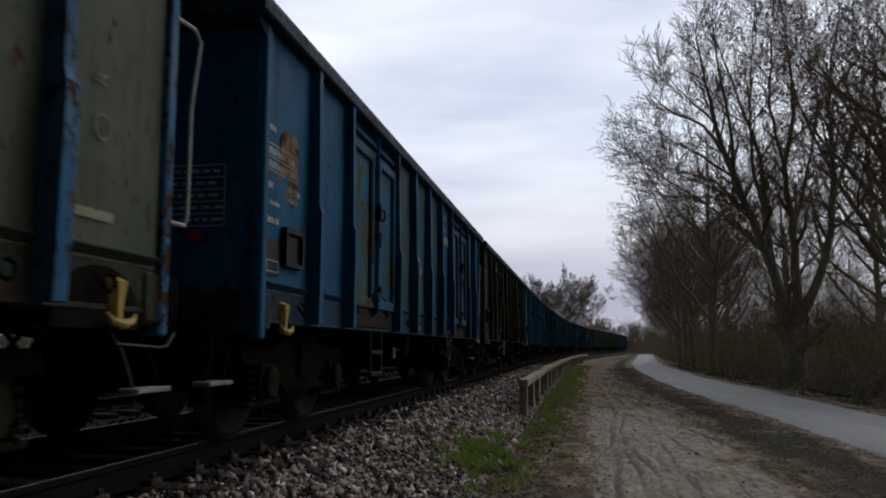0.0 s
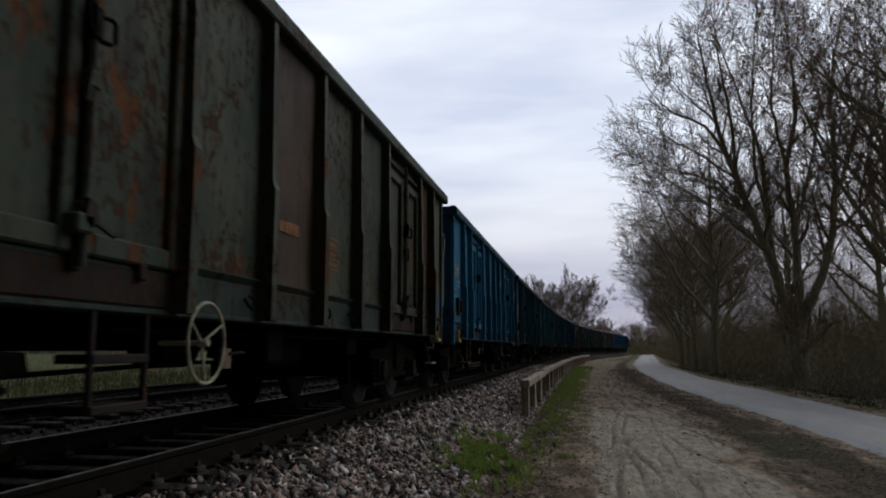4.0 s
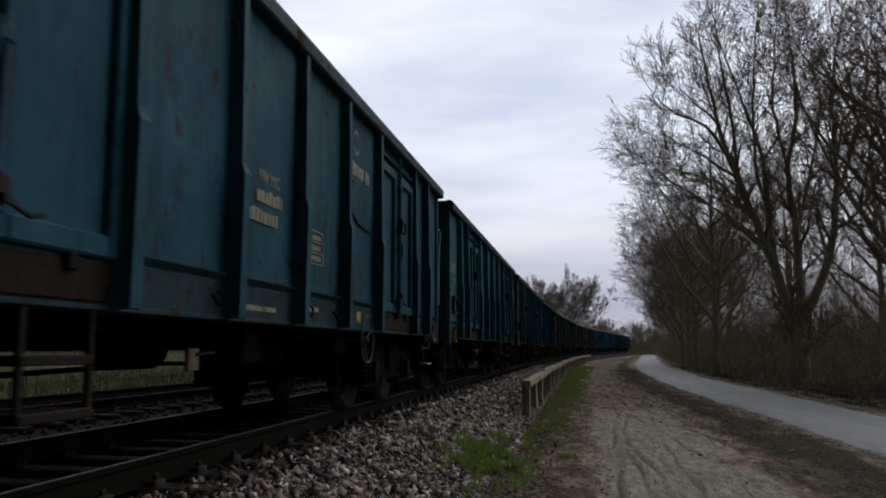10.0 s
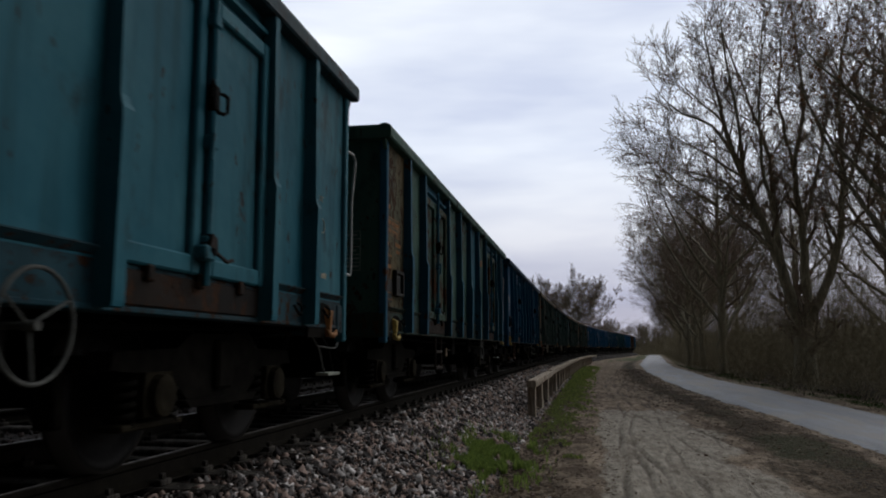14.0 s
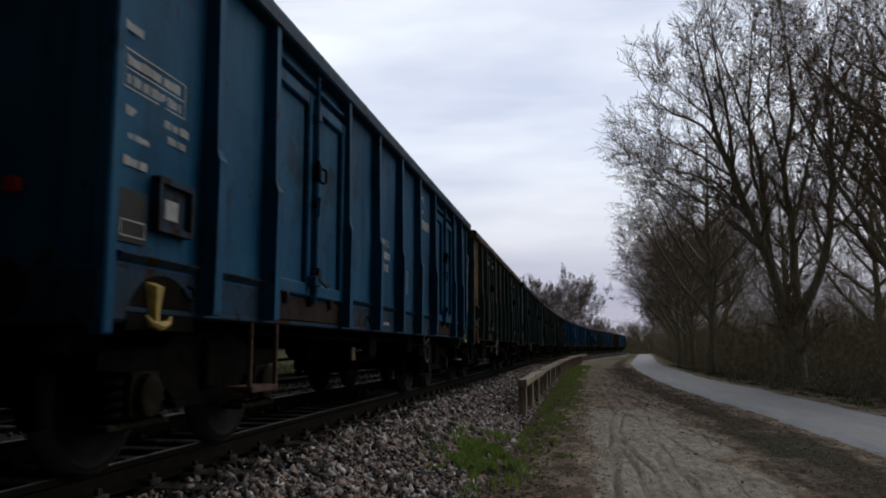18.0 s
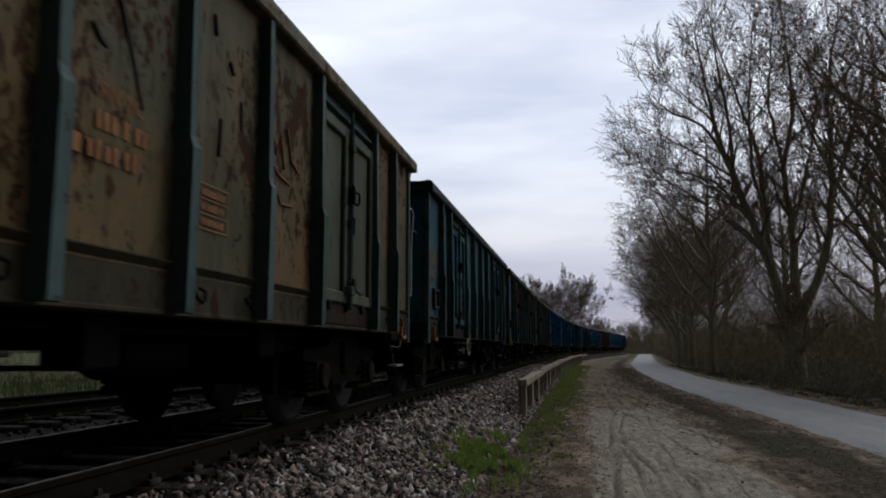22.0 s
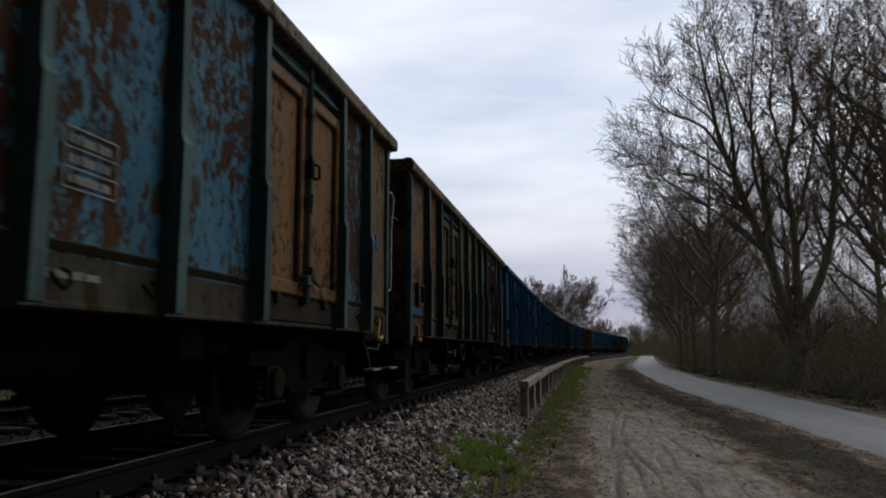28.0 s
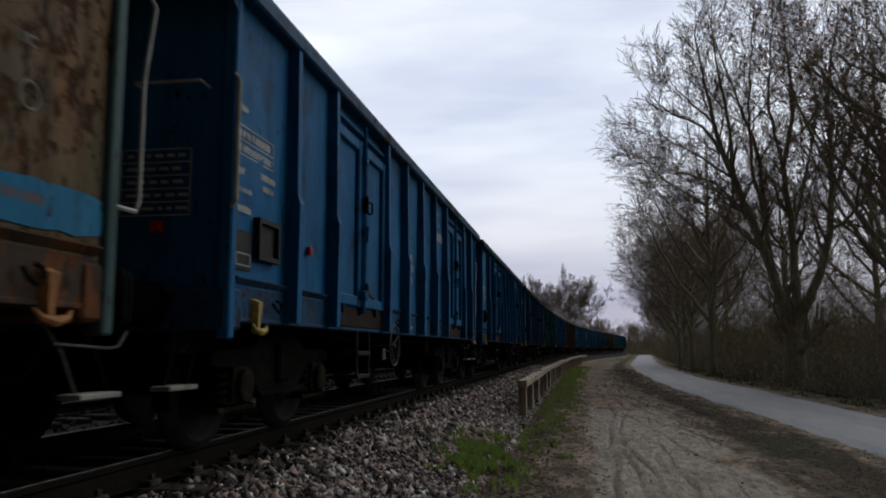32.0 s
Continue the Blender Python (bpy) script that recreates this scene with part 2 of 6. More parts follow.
# greasy stone, its copy also darkened for the shade under the train
OILY_SHADED_STONE = m_stone("oily_shaded_ballast_stone", (0.012, 0.010, 0.009), (0.075, 0.062, 0.055))
CLOD = m_stone("earth_clod", (0.10, 0.080, 0.062), (0.33, 0.275, 0.225))
SOIL, ASPHALT, STONE, BED = m_ground(), m_road(), m_stone(), m_bed()
BARK = m_bark("bark", (0.21, 0.195, 0.145), (0.44, 0.41, 0.31))
TWIG = m_bark("twig_bark", (0.165, 0.13, 0.10), (0.32, 0.255, 0.20))
BRUSH = m_bark("brush_bark", (0.18, 0.156, 0.104), (0.38, 0.325, 0.215))
FAR_WOOD = m_bark("far_wood", (0.030, 0.026, 0.022), (0.075, 0.064, 0.055))
DRY_LEAF = m_leaf("dry_leaf", (0.14, 0.065, 0.035), (0.30, 0.16, 0.085))
LITTER = m_leaf("fallen_leaf", (0.036, 0.025, 0.017), (0.12, 0.086, 0.058))
GRASS = m_leaf("grass_blade", (0.080, 0.125, 0.028), (0.235, 0.315, 0.075))
DULL_GRASS = m_leaf("dull_grass_blade", (0.066, 0.096, 0.025), (0.25, 0.30, 0.085))
STRAW = m_leaf("dry_grass", (0.036, 0.029, 0.016), (0.085, 0.067, 0.036))
FIELD = m_leaf("field_grass_blade", (0.017, 0.032, 0.008), (0.052, 0.085, 0.022))
RAIL_STEEL = plain("rail_rust", (0.0105, 0.009, 0.0068), 0.75, gloss=0.02)
RAIL_TOP = plain("rail_polished", (0.10, 0.092, 0.085), 0.55, 1.0, 0.4)
SLEEPER = m_bark("sleeper_timber", (0.010, 0.009, 0.008), (0.062, 0.055, 0.046))
# both irons taken near zero: the shade under the wagons is in their colour
IRON = plain("shade_deepened_black_iron", (0.0036, 0.0035, 0.0033), 0.7, 0, 0.4, gloss=0.02)
RUSTY = plain("shade_deepened_rusty_iron", (0.0062, 0.0055, 0.0043), 0.85, 0, 0.5, gloss=0.02)


def m_wheel():
    """Wheel discs blackened for the shade behind the bogie frame, the running tread worn to dull steel."""
    k = Mat("wheel_steel")
    r = k.math("SQRT", k.math("ADD", k.math("POWER", k.axis(1), 2.0), k.math("POWER", k.axis(2), 2.0)))
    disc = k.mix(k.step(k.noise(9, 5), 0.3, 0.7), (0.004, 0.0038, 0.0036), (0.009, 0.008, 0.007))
    return k.done(k.mix(k.step(r, 0.435, 0.452), disc, (0.042, 0.038, 0.034)), 0.6, 0.0, k.noise(40, 3), 0.002, 0.06)


TYRE = m_wheel()
WHITE = plain("white_paint", (0.28, 0.28, 0.26), 0.6, 0, 0.2)
CREAM = plain("cream_lettering", (0.25, 0.235, 0.17), 0.7, 0, 0.25)
DULL = plain("dull_wheel_paint", (0.055, 0.056, 0.050), 0.7, 0, 0.3)
YELLOW = plain("yellow_paint", (0.27, 0.195, 0.05), 0.6, 0, 0.25)
ORANGE = plain("orange_paint", (0.19, 0.085, 0.028), 0.7, 0, 0.25)
RED = plain("red_reflector", (0.26, 0.015, 0.015), 0.35, 0, 0.1)
BLACK = plain("black_panel", (0.0105, 0.0105, 0.0095), 0.6, 0, 0.3)
POST_WOOD = m_bark("fence_timber", (0.15, 0.105, 0.072), (0.52, 0.45, 0.36))


# ---- mesh helpers ----
class Geo:
    """Vertices and faces gathered for one mesh."""

    def __init__(self):
        self.v, self.f = [], []

    def add(self, verts, faces):
        k = len(self.v)
        self.v.extend(verts)
        self.f.extend([tuple(i + k for i in q) for q in faces])
        return self

    def box(self, x0, x1, y0, y1, z0, z1, c=0.0):
        """A box whose edges are cut by c."""
        if not c:
            vs = [(x, y, z) for x in (x0, x1) for y in (y0, y1) for z in (z0, z1)]
            return self.add(vs, [(0, 1, 3, 2), (4, 6, 7, 5), (0, 4, 5, 1), (2, 3, 7, 6), (0, 2, 6, 4), (1, 5, 7, 3)])
        bm = bmesh.new()
        bmesh.ops.create_cube(bm, size=1, matrix=Matrix.Translation(((x0 + x1) / 2, (y0 + y1) / 2, (z0 + z1) / 2)) @ Matrix.Diagonal((x1 - x0, y1 - y0, z1 - z0, 1)))
        bmesh.ops.bevel(bm, geom=bm.edges[:], offset=c, segments=1, affect="EDGES")
        self.bm(bm)
        return self

    def bm(self, bm):
        bm.verts.index_update()
        self.add([tuple(v.co) for v in bm.verts], [tuple(v.index for v in q.verts) for q in bm.faces])
        bm.free()

    def prism(self, outline, axis, lo, hi):
        """A polygon drawn out along one axis (0 x, 1 y, 2 z)."""
        n = len(outline)
        vs = []
        for w in (lo, hi):
            for a, b in outline:
                q = [a, b]
                q.insert(axis, w)
                vs.append(tuple(q))
        fs = [tuple(range(n))[::-1], tuple(range(n, 2 * n))]
        fs += [(i, (i + 1) % n, n + (i + 1) % n, n + i) for i in range(n)]
        return self.add(vs, fs)

    def tube(self, pts, radii, sides=6, close=True):
        """A bent round bar."""
        pts = [Vector(q) for q in pts]
        if not isinstance(radii, (list, tuple)):
            radii = [radii] * len(pts)
        vs, side = [], None
        for i, q in enumerate(pts):
            d = (pts[min(i + 1, len(pts) - 1)] - pts[max(i - 1, 0)]).normalized()
            if side is None:
                side = d.orthogonal().normalized()
            side = (side - d * side.dot(d)).normalized()
            up = d.cross(side)
            vs += [tuple(q + (side * math.cos(a) + up * math.sin(a)) * radii[i]) for a in (2 * math.pi * j / sides for j in range(sides))]
        fs = [(i * sides + j, i * sides + (j + 1) % sides, (i + 1) * sides + (j + 1) % sides, (i + 1) * sides + j) for i in range(len(pts) - 1) for j in range(sides)]
        if close:
            fs += [tuple(range(sides))[::-1], tuple(range((len(pts) - 1) * sides, len(pts) * sides))]
        return self.add(vs, fs)

    def lathe(self, profile, center, axis=0, sides=24):
        """Turned (offset along the axis, radius) pairs."""
        cx = Vector(center)
        vs = []
        for h, r in profile:
            for j in range(sides):
                a = 2 * math.pi * j / sides
                q = [r * math.cos(a), r * math.sin(a)]
                q.insert(axis, h)
                vs.append(tuple(cx + Vector(q)))
        n = len(profile)
        fs = [(i * sides + j, i * sides + (j + 1) % sides, (i + 1) * sides + (j + 1) % sides, (i + 1) * sides + j) for i in range(n - 1) for j in range(sides)]
        fs += [tuple(range(sides))[::-1], tuple(range((n - 1) * sides, n * sides))]
        return self.add(vs, fs)

    def ring(self, center, radius, thick, normal, sides=24, round_=6):
        nv = Vector(normal).normalized()
        a = nv.orthogonal().normalized()
        b = nv.cross(a)
        pts = [Vector(center) + (a * math.cos(t) + b * math.sin(t)) * radius for t in (2 * math.pi * j / sides for j in range(sides + 1))]
        return self.tube(pts, thick, round_, False)

    def mesh(self, name, mat=None, smooth=False):
        me = bpy.data.meshes.new(name)
        me.from_pydata(self.v, [], self.f)
        bm = bmesh.new()
        bm.from_mesh(me)
        bmesh.ops.recalc_face_normals(bm, faces=bm.faces[:])
        bm.to_mesh(me)
        bm.free()
        me.materials.append(mat)
        if smooth:
            me.shade_smooth()
        return me


def raw_mesh(name, verts, faces, mat):
    """A large mesh straight from arrays (faces all of one size)."""
    me = bpy.data.meshes.new(name)
    verts, faces = np.asarray(verts, np.float32), np.asarray(faces, np.int32)
    n, k = faces.shape
    me.vertices.add(len(verts))
    me.vertices.foreach_set("co", verts.ravel())
    me.loops.add(n * k)
    me.loops.foreach_set("vertex_index", faces.ravel())
    me.polygons.add(n)
    me.polygons.foreach_set("loop_start", np.arange(n, dtype=np.int32) * k)
    me.update(calc_edges=True)
    me.materials.append(mat)
    return me


def part(name, mesh, material, parent, label=""):
    """ONE mesh object under a thing or under a part; mesh may be shared."""
    if isinstance(mesh, Geo):
        mesh = mesh.mesh(name, material)
    ob = new(name, mesh)
    ob.parent = parent
    if material is not None and mesh.materials[0] is not material:
        ob.material_slots[0].link = "OBJECT"
        ob.material_slots[0].material = material
    if label:
        tagged(ob, label)
    return ob


def empty(name, label, category, group="", m=None):
    ob = new(name)
    ob.empty_display_size = 0.3
    if m is not None:
        ob.matrix_basis = m
    return tagged(ob, label, category, group)


def setting(name, mesh, label="", kind="structure", category=""):
    return tagged(new(name, mesh), label, category, "", kind)


# ---- the line of the track ----
KNOT_S = (-200, -30, 0, 20, 35, 50, 65, 80, 100, 125, 150, 200, 420)
KNOT_K = (0, -0.00045, -0.00017, 0.00041, 0.00052, 0.00072, 0.00127, 0.00177, 0.00178, 0.00088, -0.00085, -0.00276, -0.0030)
LINE_S = np.arange(-240, 420, 0.5)
_turn = np.cumsum(np.interp(LINE_S, KNOT_S, KNOT_K)) * 0.5
_zero = int(np.searchsorted(LINE_S, 0))
LINE_A = _turn - _turn[_zero]
LINE_X, LINE_Y = np.cumsum(np.sin(LINE_A)) * 0.5, np.cumsum(np.cos(LINE_A)) * 0.5
LINE_X, LINE_Y = LINE_X - LINE_X[_zero], LINE_Y - LINE_Y[_zero]


def line(s, off=0.0, z=0.0):
    """The point at s metres along the track, off metres to its right."""
    a = np.interp(s, LINE_S, LINE_A)
    return Vector((np.interp(s, LINE_S, LINE_X) + off * math.cos(a), np.interp(s, LINE_S, LINE_Y) - off * math.sin(a), z))


def heading(s):
    return float(np.interp(s, LINE_S, LINE_A))


def track_x(y):
    return np.interp(y, LINE_Y, LINE_X)


def sweep(profile, s_list, closed=True):
    """A profile of (offset, height) carried along the track."""
    g = Geo()
    n = len(profile)
    for s in s_list:
        g.v += [tuple(line(s, o, z)) for o, z in profile]
    for i in range(len(s_list) - 1):
        for j in range(n if closed else n - 1):
            a, b = i * n + j, i * n + (j + 1) % n
            g.f.append((a, b, b + n, a + n))
    return g


STEPS = [*np.arange(-60, 70, 2.5), *np.arange(70, 330, 6)]


# ---- ground, one sheet to the horizon ----
def blur_step(v, lo, hi):
    t = np.clip((v - lo) / (hi - lo), 0, 1)
    return t * t * (3 - 2 * t)


ROAD_Y = (-60, 0, 13, 21, 30, 43, 56, 73, 85, 103, 155, 190, 220, 250, 280, 300)
ROAD_X = (10.6, 9.95, 9.78, 9.58, 9.25, 8.98, 9.2, 9.75, 10.3, 11.6, 15.6, 18.4, 19.6, 17.5, 9.0, -4.0)


def road_x(y):
    return np.interp(y, ROAD_Y, ROAD_X)


# tyre tracks: where each one runs (y), its x there, half width, depth
RUTS = (
    ((6, 9, 12, 15, 19, 24), (4.0, 4.1, 4.18, 4.22, 4.38, 4.85), 0.07, 0.050),
    ((6, 9, 12, 15, 19, 24), (4.32, 4.45, 4.42, 4.42, 4.60, 5.10), 0.06, 0.040),
    ((6, 9, 11, 13, 15), (4.62, 4.80, 4.74, 4.86, 5.05), 0.06, 0.045),
    ((6, 10, 13), (5.0, 5.02, 4.95), 0.05, 0.035),
    ((11, 14, 17, 20, 24, 30), (5.0, 5.05, 5.15, 5.30, 5.25, 5.0), 0.05, 0.016),
    ((7, 10, 14, 18, 24), (5.35, 5.55, 5.9, 6.05, 5.75), 0.05, 0.016),
    ((14, 19, 24, 30, 40), (6.9, 6.2, 5.45, 4.9, 4.75), 0.10, 0.050),
    ((16, 21, 26, 32, 42), (6.8, 6.1, 5.5, 5.2, 5.15), 0.08, 0.045),
    ((20, 25, 30, 36, 46), (4.5, 4.55, 4.45, 4.4, 4.5), 0.08, 0.045),
    ((22, 28, 34, 40, 52), (4.95, 4.8, 4.72, 4.85, 4.7), 0.09, 0.045),
    ((18, 24, 32, 40, 55), (6.9, 6.6, 6.1, 5.8, 5.6), 0.12, 0.040),
    ((6, 9, 13), (6.2, 6.5, 7.0), 0.10, 0.030),
    ((8, 11, 14, 17, 20, 25), (5.85, 5.68, 5.42, 5.18, 4.92, 4.40), 0.07, 0.035),
    ((8, 12, 15, 18, 22, 27), (6.95, 6.5, 6.1, 5.75, 5.4, 5.2), 0.09, 0.030),
    ((7, 9, 11, 13, 16), (4.35, 4.62, 4.66, 4.58, 4.30), 0.07, 0.050),
    ((26, 31, 36, 44), (5.9, 5.5, 5.3, 5.4), 0.10, 0.050),
)


def rut_field(X, Y):
    """Height change and wear of the tyre tracks."""
    dz, worn = 0.0 * X, 0.0 * X
    for k, (ys, xs, w, d) in enumerate(RUTS):
        w, d = 0.62 * w, 0.72 * d
        drift = X - np.interp(Y, ys, xs) - 0.025 * np.sin(1.7 * Y + k)
        on = blur_step(Y, ys[0] - 0.5, ys[0] + 1.5) * (1 - blur_step(Y, ys[-1] - 2.5, ys[-1])) * (0.45 + 0.55 * np.sin(0.5 * Y + 1.9 * k) ** 2)
        rut = np.exp(-(drift / w) ** 2) * on
        side = (np.exp(-((drift - 1.9 * w) / (0.8 * w)) ** 2) + 0.6 * np.exp(-((drift + 1.9 * w) / (0.8 * w)) ** 2)) * on
        dz = dz + d * (0.55 * side - rut)
        worn = np.maximum(worn, rut)
    return dz, worn


def ground_height(X, Y):
    o = X - track_x(Y)
    z = GROUND + 0.0 * X
    # the foot of the ballast, and the higher field across the tracks
    z = z + (0.24) * (1 - blur_step(o, 1.9, 3.1)) + 0.16 * (1 - blur_step(o, -7.5, -5.5))
    # wheel ruts along the sandy path
    z = z + rut_field(X, Y)[0]
    # the road lies a little lower than its verges; the wood's floor rises
    r = np.abs(X - road_x(Y))
    z = np.where(r < 1.9, z * blur_step(r, 1.5, 1.9) + (GROUND - 0.03) * (1 - blur_step(r, 1.5, 1.9)), z)
    z = z + 0.35 * blur_step(X - road_x(Y), 3.2, 8.0) * (np.abs(Y) < 900)
    return z


def build_ground():
    xs = np.unique(np.concatenate([[-3000, -1200, -500, -200, -90, -45, -25, -15], np.arange(-10, 1.6, 0.6), np.arange(1.6, 3.7, 0.09), np.arange(3.7, 7.0, 0.04), np.arange(7.0, 8.6, 0.08), np.arange(8.6, 16, 0.35), [18, 21, 26, 35, 60, 120, 300, 800, 3000]]))
    ys = np.unique(np.concatenate([[-3000, -800, -200, -60, -25, -10, -4, 0], np.arange(2, 30, 0.13), np.arange(30, 90, 0.8), np.arange(90, 320, 6), [350, 420, 600, 1000, 3000]]))
    X, Y = np.meshgrid(xs, ys)
    Z = ground_height(X, Y)
    near = ((X > 1.6) & (X < 9) & (Y > 1) & (Y < 60)).ravel()
    rough = np.zeros(X.size)
    xr, yr = X.ravel(), Y.ravel()
    for i in np.nonzero(near)[0]:
        q = Vector((xr[i] * 1.3, yr[i] * 0.8, 0.3))
        rough[i] = 0.022 * noise.noise(q) + 0.012 * noise.noise(q * 4.7) + 0.012 * noise.noise(q * 11.0)
    Z = Z + rough.reshape(X.shape)
    nx, ny = len(xs), len(ys)
    i, j = np.meshgrid(np.arange(nx - 1), np.arange(ny - 1))
    a = (j * nx + i).ravel()
    me = raw_mesh("ground", np.stack([X, Y, Z], -1).reshape(-1, 3), np.stack([a, a + 1, a + 1 + nx, a + nx], -1), SOIL)
    me.shade_smooth()
    o = X - track_x(Y)
    e = X - road_x(Y)
    edge = 5.85 + 0.012 * (22 - Y) + 0.18 * np.sin(0.9 * Y) + 0.1 * np.sin(2.3 * Y + 1)
    sand = 1.05 * blur_step(X, 3.6, 4.2) * (1 - blur_step(X, edge - 0.5, edge + 0.6)) * (1 - blur_step(Y, 20.5, 24)) + 0.35 * np.exp(-((np.abs(e) - 1.7) / 0.35) ** 2) + 0.3 * np.exp(-((o - 4.6) / 0.9) ** 2) * blur_step(Y, 24, 30) * (1 - blur_step(Y, 70, 90))
    grass = 0.5 * np.exp(-((o - 2.9) / 0.5) ** 2) * blur_step(Y, 9, 15) * (1 - 0.4 * blur_step(Y, 60, 80)) + 1.0 * (o < -7) + 0.7 * np.exp(-((o - 4.6) / 1.8) ** 2) * blur_step(Y, 85, 120) + 0.55 * blur_step(e, 1.7, 2.2) * (1 - blur_step(e, 2.6, 3.4))
    litter = 0.75 * blur_step(e, 2.2, 3.2) + 0.75 * np.exp(-((e + 2.6) / (0.9 + 0.7 * (1 - blur_step(Y, 8, 20)))) ** 2) + 0.5 * np.exp(-((o - 3.2) / 0.7) ** 2) * (1 - blur_step(Y, 9, 14))
    for nm, w in (("rut", rut_field(X, Y)[1]), ("sand", sand), ("grass", grass), ("litter", litter)):
        at = me.attributes.new(nm, "FLOAT", "POINT")
        at.data.foreach_set("value", np.clip(w, 0, 1).astype(np.float32).ravel())
    return setting("ground", me, "bare brown soil and pale sand with tyre ruts")


build_ground()


def build_road():
    ys = np.concatenate([np.arange(-60, 60, 1.5), np.arange(60, 300, 4)])
    cols = (-1.5, -1.42, -0.7, 0, 0.7, 1.42, 1.5)
    hs = (-0.06, 0.0, 0.018, 0.03, 0.018, 0.0, -0.06)
    vs, fs = [], []
    rng = random.Random(4)
    for y in ys:
        d = Vector((float(road_x(y + 0.5) - road_x(y - 0.5)), 1, 0)).normalized()
        for k, (c, h) in enumerate(zip(cols, hs)):
            w = c + (rng.uniform(-0.06, 0.06) + (0.11 * math.sin(y * 0.23) + 0.08 * math.sin(y * 0.71 + 2)) * (1 if c > 0 else -0.7) if k in (0, 1, 5, 6) else 0)
            vs.append((float(road_x(y)) + w * d.y, y - w * d.x, GROUND + h))
    n = len(cols)
    for i in range(len(ys) - 1):
        for j in range(n - 1):
            a = i * n + j
            fs.append((a, a + 1, a + 1 + n, a + n))
    me = raw_mesh("road", vs, fs, ASPHALT)
    me.shade_smooth()
    setting("road", me, "narrow worn grey asphalt lane with dirty edges")


build_road()


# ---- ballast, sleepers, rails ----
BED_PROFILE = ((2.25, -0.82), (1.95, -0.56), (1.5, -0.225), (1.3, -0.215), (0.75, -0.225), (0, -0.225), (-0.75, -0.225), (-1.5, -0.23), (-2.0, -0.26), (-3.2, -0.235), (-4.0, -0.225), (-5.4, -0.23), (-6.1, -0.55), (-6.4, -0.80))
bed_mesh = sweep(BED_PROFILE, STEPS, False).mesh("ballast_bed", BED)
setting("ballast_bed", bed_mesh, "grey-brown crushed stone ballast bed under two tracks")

RAIL_PROFILE = ((-0.075, -0.172), (0.075, -0.172), (0.075, -0.160), (0.02, -0.140), (0.012, -0.05), (0.036, -0.034), (0.036, -0.006), (0.028, 0.0), (-0.028, 0.0), (-0.036, -0.006), (-0.036, -0.034), (-0.012, -0.05), (-0.02, -0.140), (-0.075, -0.160))
for off in (0.753, -0.753, -3.25, -4.75):
    rail = setting("rail", sweep([(off + o, z) for o, z in RAIL_PROFILE], STEPS).mesh("rail", RAIL_STEEL), "rust-brown steel rail on sleepers", "structure")
    if off > -2:
        head = sweep([(off + o, z) for o, z in ((-0.016, -0.002), (0.012, -0.002), (0.010, 0.003), (-0.014, 0.003))], STEPS)
        part("running_surface", head, RAIL_TOP, rail, "polished bright running surface")


def sleeper_mesh():
    g = Geo()
    g.box(-1.3, 1.3, -0.13, 0.13, -0.36, -0.172, 0.02)
    for x in (-0.753, 0.753):
        for e in (-0.12, 0.12):
            g.box(x + e - 0.035, x + e + 0.035, -0.07, 0.07, -0.172, -0.13, 0.008)
            g.lathe(((-0.172, 0.026), (-0.10, 0.026), (-0.092, 0.018)), (x + e, 0, 0), 2, 6)
    return g.mesh("sleeper", SLEEPER)


def build_sleepers():
    me = sleeper_mesh()
    bed = bpy.data.objects["ballast_bed"]
    far = Geo()
    for lane, s0, s1 in ((0.0, -6, 60), (-4.0, 0, 40)):
        for i in range(int((s1 - s0) / 0.62)):
            s = s0 + 0.62 * i
            ob = part("sleeper", me, None, bed)
            ob.matrix_basis = Matrix.Translation(line(s, lane)) @ Matrix.Rotation(-heading(s), 4, "Z")
    for lane, s0, s1 in ((0.0, 60, 150), (-4.0, 40, 100)):
        for i in range(int((s1 - s0) / 0.62)):
            q = line(s0 + 0.62 * i, lane)
            far.box(q.x - 1.3, q.x + 1.3, q.y - 0.13, q.y + 0.13, -0.36, -0.172)
    tagged(part("sleeper_rows", far, SLEEPER, bed), "far rows of grey sleepers", kind="stuff")


build_sleepers()

# ---- scattered stuff: stones, leaves, grass ----
CHIP_V = np.array([(x, y, z) for x in (-0.9, 0.9) for y in (-0.85, 0.85) for z in (-0.75, 0.75)])
CHIP_F = np.array([(0, 1, 3), (0, 3, 2), (4, 6, 7), (4, 7, 5), (0, 4, 5), (0, 5, 1), (2, 3, 7), (2, 7, 6), (0, 2, 6), (0, 6, 4), (1, 5, 7), (1, 7, 3)])


def turns(rng, n):
    q = rng.normal(size=(n, 4))
    q /= np.linalg.norm(q, axis=1)[:, None]
    w, x, y, z = q.T
    return np.stack([1 - 2 * (y * y + z * z), 2 * (x * y - z * w), 2 * (x * z + y * w), 2 * (x * y + z * w), 1 - 2 * (x * x + z * z), 2 * (y * z - x * w), 2 * (x * z - y * w), 2 * (y * z + x * w), 1 - 2 * (x * x + y * y)], -1).reshape(n, 3, 3)


def stones(name, centers, sizes, seed, mat, label):
    rng = np.random.default_rng(seed)
    n = len(centers)
    shape = CHIP_V[None] * rng.uniform(0.15, 1.45, (n, 8, 3)) * rng.uniform(0.30, 1.45, (n, 1, 3))
    v = np.einsum("nij,nkj->nki", turns(rng, n), shape) * sizes[:, None, None] + centers[:, None, :]
    f = CHIP_F[None] + (np.arange(n) * 8)[:, None, None]
    return setting(name, raw_mesh(name, v.reshape(-1, 3), f.reshape(-1, 3), mat), label, "stuff")


